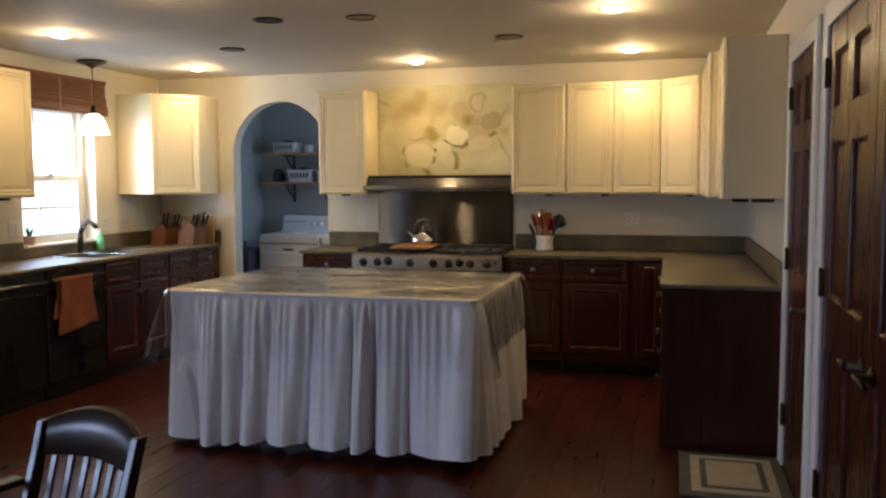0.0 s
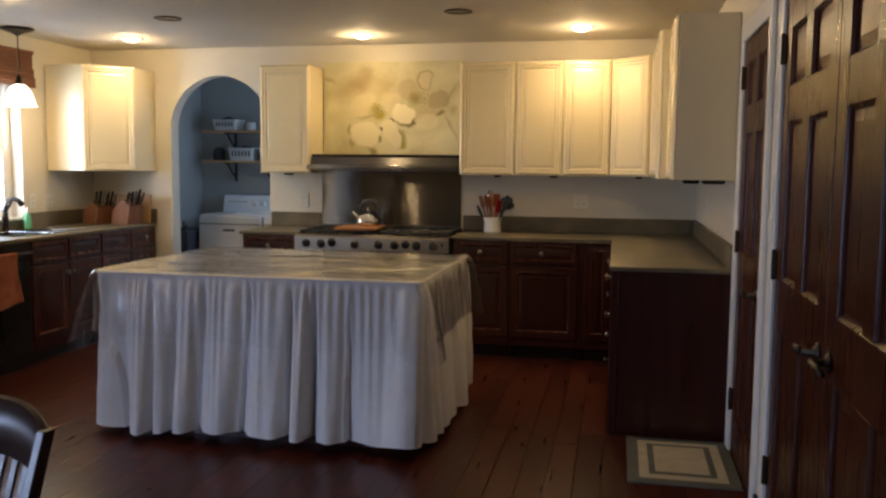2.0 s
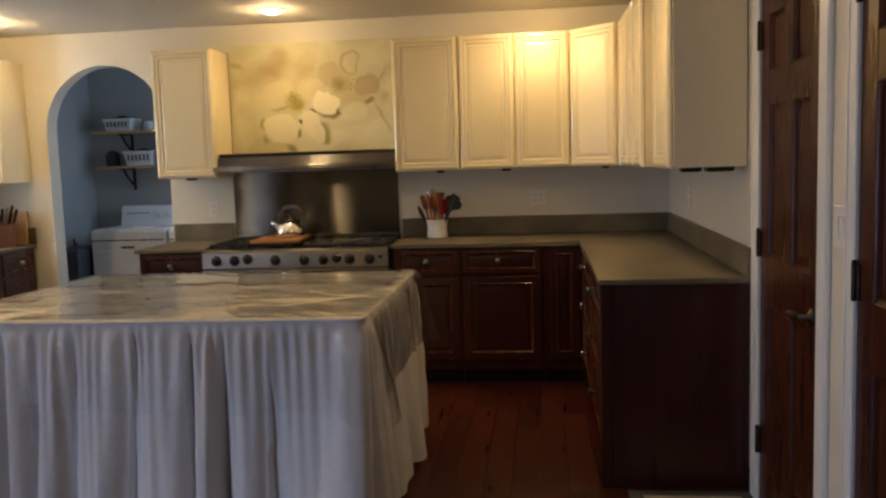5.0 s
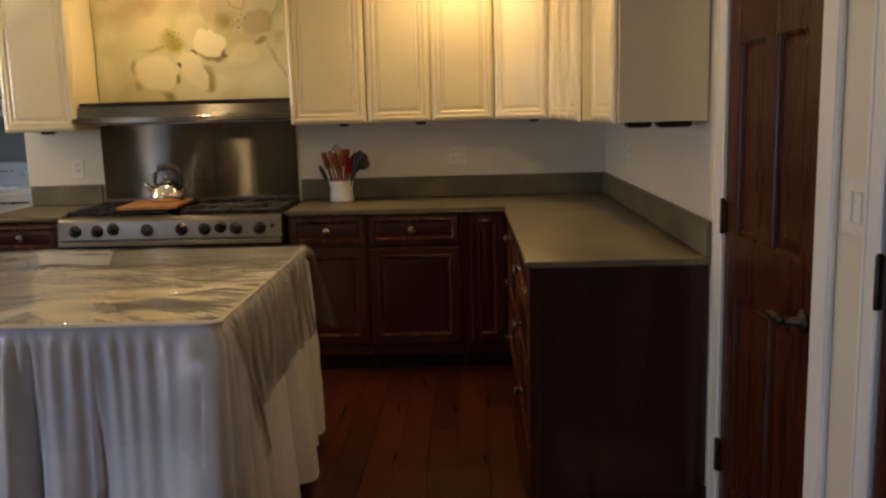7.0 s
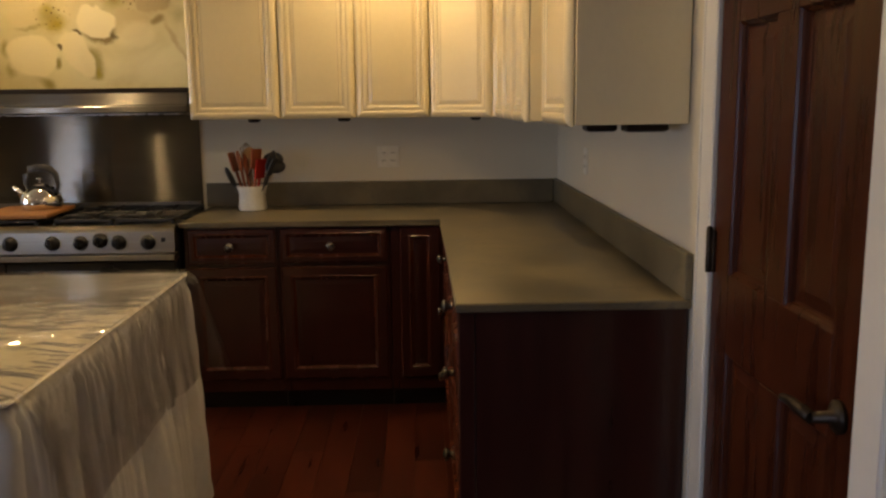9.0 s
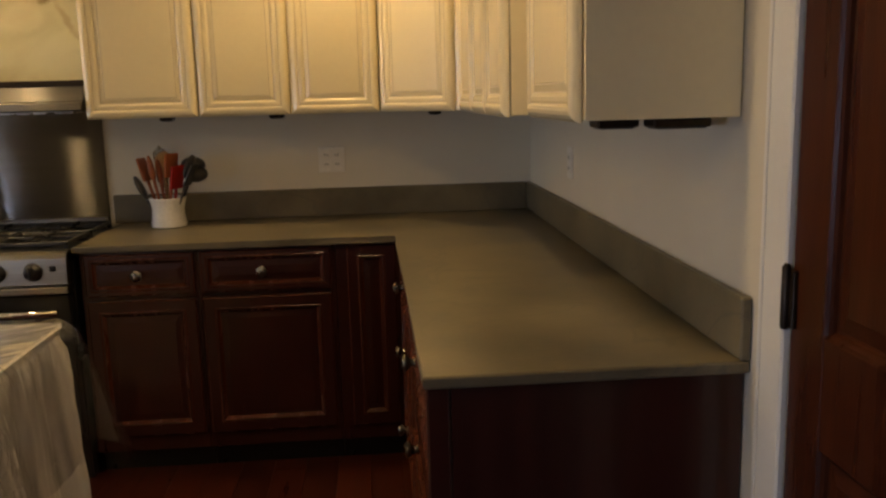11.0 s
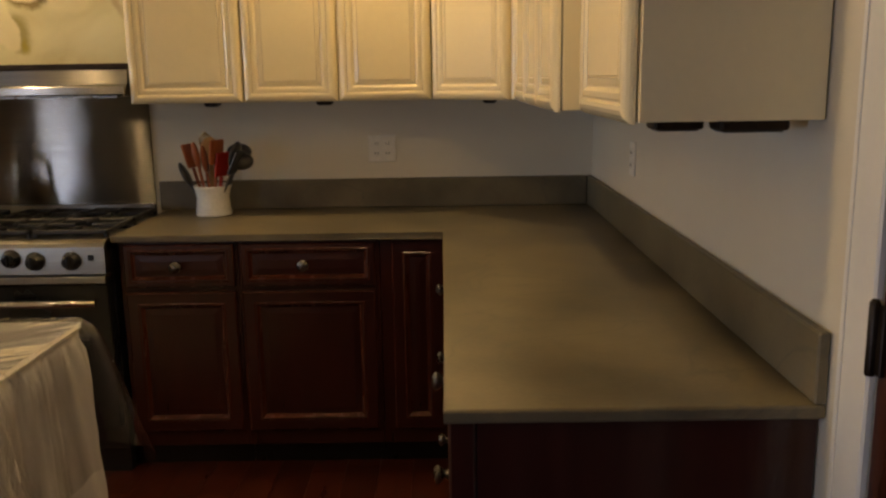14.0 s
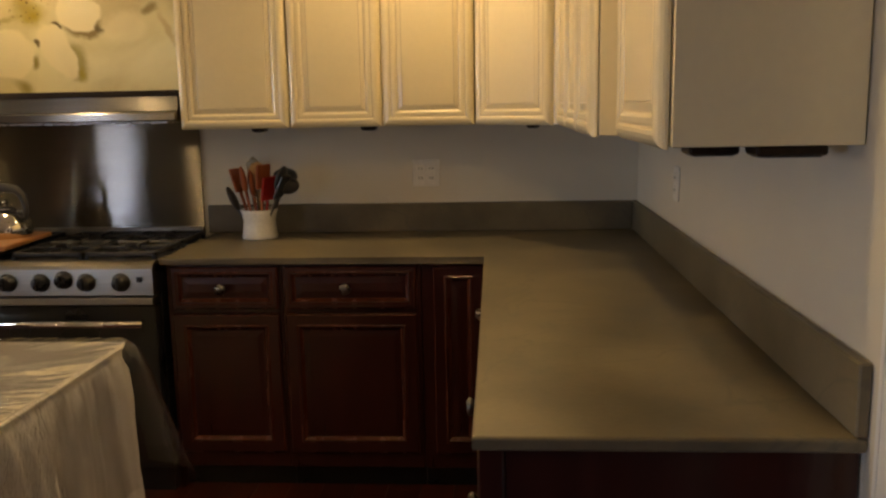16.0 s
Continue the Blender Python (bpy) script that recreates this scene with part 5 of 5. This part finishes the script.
# clear vinyl: flat over the top, then falling about a third of a metre, flared at the corners
pts, dist = round_outline(0.016, 0.035, 190, 17)
P, NV = len(pts), 16
verts, faces = [], []
TOPZ = IZ + 0.010
cx, cy = (IX0 + IX1) / 2, (IY0 + IY1) / 2
NR = 22
for j in range(NR):
    f_ = j / NR
    for x, y, *_ in pts:
        xx, yy = cx + (x - cx) * f_, cy + (y - cy) * f_
        w = 0.004 * noise.noise((xx * 4, yy * 7, 1)) + 0.0015 * noise.noise((xx * 9 + yy * 5, yy * 14, 5)) + 0.003 * max(0, f_ - 0.85) / 0.15 * noise.noise((xx * 31, yy * 31, 2))
        verts.append((xx, yy, TOPZ + max(-0.004, w)))
tips = [s for p_, s in zip(pts, dist) if p_[4] > 0.999]
for j in range(NV + 1):
    v = j / NV
    for (x, y, nx_, ny_, c), s in zip(pts, dist):
        near = min(abs(s - q) for q in tips)
        c = max(0.0, 1 - near / 0.16) ** 1.6
        ln = 0.345 + 0.035 * noise.noise((s * 1.3, 3, 3)) + 0.06 * c
        a = min(1.0, v * 9)
        rip = (0.012 * noise.noise((s * 24, 6, v * 4)) + 0.005 * noise.noise((s * 61, 2, v * 9))) * math.exp(-v * 6) * a
        off = rip + (0.020 * math.sin(math.pi / 2 * a)) + 0.020 * v + (0.12 * c + 0.018 * noise.noise((s * 4.5, v * 1.5, 8)) + 0.012 * noise.noise((s * 13, v * 2, 4))) * v
        verts.append((x + nx_ * off, y + ny_ * off, TOPZ - ln * max(0.0, v - 0.02) - 0.004 * a + (0.002 * noise.noise((s * 20, 0, 0)) + 0.005 * noise.noise((s * 52, 3, 0)) * math.exp(-v * 14)) * (1 - v)))
rows = NR + NV + 1
vc = thing("vinyl_cover", pose(0, 0, 0), "clear wrinkled vinyl sheet draped over the skirted island", "table cover")
for nm, j0, j1 in (("top_sheet", 1, NR), ("side_drop", NR, rows - 1)):
    faces = [(j * P + i, (j + 1) * P + i, (j + 1) * P + (i + 1) % P, j * P + (i + 1) % P) for j in range(j0, j1) for i in range(P)]
    if j0 == 1:
        faces += [(0, P + i, P + (i + 1) % P) for i in range(P)]
    base = 0 if j0 == 1 else NR * P
    me = bpy.data.meshes.new(nm)
    me.from_pydata(verts[base:(NR + 1) * P if j0 == 1 else None], [], [tuple(q - base for q in f_) for f_ in faces])
    me.materials.append(VINYL if j0 == 1 else VINYLDROP)
    for p_ in me.polygons:
        p_.use_smooth = True
    ob = new(nm, me)
    ob.parent = vc

# ---- rug ----
rug = thing("floor_rug", pose(-0.262, -2.675, 0.001), "small grey rug with cream border and inner line", "rug")
part("border", box(-0.255, 0.255, -0.335, 0.335, 0.0, 0.008, 0.003), RUGG, rug)
part("cream_band", box(-0.200, 0.200, -0.275, 0.275, 0.0081, 0.0105, 0.001), RUGC, rug)
part("inner_line", box(-0.155, 0.155, -0.225, 0.225, 0.0106, 0.0120, 0.001), RUGG, rug)
part("centre_field", box(-0.125, 0.125, -0.190, 0.190, 0.0121, 0.0135, 0.001), RUGC, rug)

# ---- slat-back armchair ----
ch = thing("armchair", pose(-2.12, -5.247, 0.0, 0, 0, -13), "dark wooden slat-back armchair with curved crest rail", "chair")
RAKE = 0.30


def back_y(z, u):
    """Depth of the raked, hollowed back at a height, u from -1 to 1 across it."""
    return 0.035 + RAKE * (z - 0.44) + 0.035 * (1 - u * u)


bm = bmesh.new()
N, HW = 18, 0.180
grid = []
for i in range(N + 1):
    u = i / N * 2 - 1
    top = 0.850 - 0.042 * u * u
    low = 0.722 - 0.010 * u * u
    grid.append([bm.verts.new((HW * u, back_y(z, u) + d, z)) for z, d in ((low, -0.012), (low, 0.012), (top - 0.004, 0.013), (top, 0.004), (top - 0.004, -0.011))])
for a, b in zip(grid, grid[1:]):
    for k in range(5):
        bm.faces.new((a[k], a[(k + 1) % 5], b[(k + 1) % 5], b[k])).smooth = k in (0, 4)
bm.faces.new(grid[0])
bm.faces.new(grid[-1][::-1])
part("crest_rail", bm, CHAIRWOOD, ch)
for i in range(6):
    u = (i - 2.5) / 2.5 * 0.74
    x = HW * u
    bm = bmesh.new()
    bx(bm, x - 0.012, x + 0.012, -0.005, 0.005, 0, 1, 0.003)
    for v in bm.verts:
        z = 0.45 + 0.28 * v.co.z
        v.co = (v.co.x * (0.92 + 0.08 * v.co.z), back_y(z, u) + v.co.y, z)
    part("slat", bm, CHAIRWOOD, ch)
for sx in (-1, 1):
    bm = bmesh.new()
    tube(bm, [(sx * 0.185, 0.075, 0.0), (sx * 0.185, 0.035, 0.44)], [0.015, 0.020], 10)
    part("back_leg", bm, CHAIRWOOD, ch)
    bm = bmesh.new()
    bx(bm, -0.014, 0.014, -0.019, 0.019, 0, 1, 0.004)
    for v in bm.verts:
        t = v.co.z
        z = 0.43 + 0.375 * t
        v.co = (sx * (0.175 + 0.011 * t) + v.co.x, back_y(z, 1) + v.co.y * (1.15 - 0.25 * t), z)
    part("back_post", bm, CHAIRWOOD, ch)
    bm = bmesh.new()
    tube(bm, [(sx * 0.20, -0.36, 0.0), (sx * 0.20, -0.35, 0.44)], [0.014, 0.020], 10)
    part("front_leg", bm, CHAIRWOOD, ch)
    bm = bmesh.new()
    tube(bm, [(sx * 0.225, -0.30, 0.45), (sx * 0.235, -0.28, 0.632)], [0.014, 0.012], 10)
    part("arm_post", bm, CHAIRWOOD, ch)
    bm = bmesh.new()
    bx(bm, -0.028, 0.028, -0.33, 0.09, 0.630, 0.652, 0.008, 2)
    bm.transform(Matrix.Translation((sx * 0.228, 0, 0)))
    part("armrest", bm, CHAIRWOOD, ch)
bm = bmesh.new()
bx(bm, -0.225, 0.225, -0.38, 0.06, 0.43, 0.462, 0.012, 3)
part("seat", bm, CHAIRWOOD, ch)
for z, y in ((0.16, -0.16), (0.16, 0.03), (0.16, -0.34)):
    bm = bmesh.new()
    tube(bm, [(-0.195, y, z), (0.195, y, z)], 0.010, 8)
    part("stretcher", bm, CHAIRWOOD, ch)


# ---- laundry beyond the arch ----
def washer(x0, label, w=0.66):
    a = thing("clothes_dryer", pose(x0, 0, 0), label, "laundry machine", "laundry machines")
    part("cabinet", box(0, w, 0.90, 1.60, 0.02, 0.925, 0.012, 3), APPL, a)
    part("lid", box(0.008, w - 0.008, 0.915, 1.42, 0.926, 0.942, 0.006, 2), APPL, a)
    bm = bmesh.new()
    vv = []
    for x in (0.0, w):
        vv.append([bm.verts.new((x, y, z)) for y, z in ((1.43, 0.927), (1.47, 1.105), (1.50, 1.115), (1.60, 1.115), (1.60, 0.927))])
    for i in range(5):
        bm.faces.new((vv[0][i], vv[0][(i + 1) % 5], vv[1][(i + 1) % 5], vv[1][i]))
    bm.faces.new(vv[0])
    bm.faces.new(vv[1][::-1])
    bmesh.ops.bevel(bm, geom=bm.edges[:], offset=0.006, segments=2, affect="EDGES")
    con = part("console", bm, APPL, a)
    for i, x in enumerate((0.36, 0.45, 0.54)):
        bm = bmesh.new()
        lathe(bm, [(0.026, 0), (0.024, 0.016), (0.018, 0.024), (0.0, 0.025)], (x, 1.452, 1.03), "y", 16)
        part("dial", bm, BINW, con)
    for i in range(5):
        part("mark", box(0.06 + 0.045 * i, 0.09 + 0.045 * i, 1.444, 1.448, 1.045, 1.052), GREYPL, con)
    part("door", box(0.05, w - 0.05, 0.888, 0.8995, 0.30, 0.76, 0.004), APPL, a)
    part("latch", box(w / 2 - 0.06, w / 2 + 0.06, 0.884, 0.8875, 0.78, 0.80, 0.001), GREYPL, a)
    part("top_trim", box(0.01, w - 0.01, 0.893, 0.8995, 0.845, 0.855), NICKEL, a)
    for fx in (0.06, w - 0.06):
        for fy in (0.96, 1.54):
            part("foot", box(fx - 0.02, fx + 0.02, fy - 0.02, fy + 0.02, -0.012, 0.02), BLACK, a)


washer(-4.675, "white enamel clothes dryer in the laundry room")
washer(-3.985, "white enamel washing machine beside the dryer")
hp = thing("laundry_hamper", pose(-4.85, 0.95, -0.012), "dark folding hamper standing beside the dryer", "hamper")
part("bag", box(-0.14, 0.14, -0.22, 0.22, 0.06, 0.80, 0.02, 2), DARKCL, hp)
for sx in (-0.13, 0.13):
    for sy in (-0.21, 0.21):
        bm = bmesh.new()
        tube(bm, [(sx, sy, 0), (sx, sy, 0.86)], 0.010, 8)
        part("pole", bm, GREYPL, hp)
for z in (1.476, 1.788):
    sh = thing("wall_shelf", pose(0, 0, z), "pale wooden wall shelf on black metal brackets", "shelf", "laundry shelves")
    part("board", box(-4.86, LX1 - 0.01, 1.36, LY1 - 0.002, -0.022, 0, 0.002), LIGHTWOOD, sh)
    for x in (-4.62, -4.22, -3.6):
        bm = bmesh.new()
        bx(bm, x - 0.012, x + 0.012, 1.40, LY1 - 0.003, -0.034, -0.0225)
        bx(bm, x - 0.012, x + 0.012, LY1 - 0.016, LY1 - 0.003, -0.22, -0.034)
        tube(bm, [(x, 1.45, -0.034), (x, 1.52, -0.10), (x, LY1 - 0.014, -0.19)], 0.010, 8)
        part("bracket", bm, BLACK, sh, "black metal bracket")


def basket(x, z, w, h, label, mat=BINW):
    b = thing("storage_basket", pose(x, 1.49, z + 0.001), label, "basket", "baskets on the laundry shelves")
    bm = bmesh.new()
    lo, hi = 0.42, 0.5
    rows = []
    for (k, zz) in ((lo, 0), (hi, h), (hi + 0.02, h), (hi + 0.02, h - 0.012)):
        rows.append([bm.verts.new((sx * w * k, sy * 0.22 * k, zz)) for sx, sy in ((-1, -1), (1, -1), (1, 1), (-1, 1))])
    for a, c in zip(rows, rows[1:]):
        for i in range(4):
            bm.faces.new((a[i], a[(i + 1) % 4], c[(i + 1) % 4], c[i]))
    bm.faces.new(rows[0][::-1])
    part("shell", bm, mat, b)
    for i in range(6):
        part("slot", box(-w * 0.36 + i * w * 0.13, -w * 0.36 + i * w * 0.13 + w * 0.05, -0.1085, -0.106, h * 0.35, h * 0.75), GREYPL, b)
    bm = bmesh.new()
    bmesh.ops.create_icosphere(bm, subdivisions=3, radius=1)
    for v in bm.verts:
        n_ = 1 + 0.25 * noise.noise(v.co * 2.2 + Vector((x, z, 0)))
        v.co = Vector((v.co.x * w * 0.40 * n_, v.co.y * 0.08 * n_, h * 0.75 + v.co.z * 0.055 * n_))
    for f_ in bm.faces:
        f_.smooth = True
    part("contents", bm, DARKCL, b, "folded dark cloths")


basket(-4.62, 1.788, 0.26, 0.11, "white plastic basket full of cloths on shelf")
basket(-4.44, 1.476, 0.28, 0.13, "white plastic basket with dark cloths on shelf")
basket(-4.12, 1.476, 0.24, 0.12, "small white plastic basket on laundry shelf")
bm = bmesh.new()
lathe(bm, [(0.0, 0), (0.045, 0), (0.048, 0.004), (0.048, 0.075), (0.040, 0.082), (0.0, 0.083)], (0, 0, 0), n=20)
solid("storage_tub", bm, BINW, "small white plastic tub on the upper shelf", "tub", m=pose(-4.36, 1.47, 1.7895))
bm = bmesh.new()
lathe(bm, [(0.0, 0), (0.06, 0), (0.062, 0.10), (0.04, 0.13), (0.02, 0.14), (0.0, 0.141)], (0, 0, 0), n=18)
solid("detergent_jug", bm, DARKCL, "dark detergent jug standing on the lower shelf", "jug", m=pose(-4.74, 1.5, 1.4775))

# ---- floor planks, laid along the room ----
PW, PL = 0.127, 1.25
plank = mesh("plank", box(-PW / 2 + 0.0006, PW / 2 - 0.0006, -0.5, 0.5, -0.012, 0, 0.0009), PLANK)
rnd = random.Random(11)
far = bmesh.new()
cols = int((0 - (XL - 0.2)) / PW) + 1
for i in range(cols):
    x = -PW / 2 - i * PW
    y = -rnd.uniform(0.05, PL)
    edges = [1.7 if x < LX1 else 0.0]
    if x < LX1:
        edges.append(rnd.uniform(0.5, 0.9))
    while y > REAR:
        edges.append(y)
        y -= rnd.uniform(0.85, 1.45)
    edges.append(REAR)
    for a, b in zip(edges, edges[1:]):
        mid = (a + b) / 2
        drop = -rnd.random() * 0.0006
        if -3.9 < x and -6.6 < mid < -0.45:
            ob = new("plank", plank)
            ob.parent = floor
            ob.matrix_local = Matrix.Translation((x, mid, drop)) @ Matrix.Diagonal((1, a - b - 0.0009, 1, 1))
        else:
            bx(far, x - PW / 2 + 0.0012, x + PW / 2 - 0.0012, b + 0.001, a - 0.001, -0.012, drop)
ob = part("planks_beyond", far, PLANK, floor)
tagged(ob, kind="stuff")
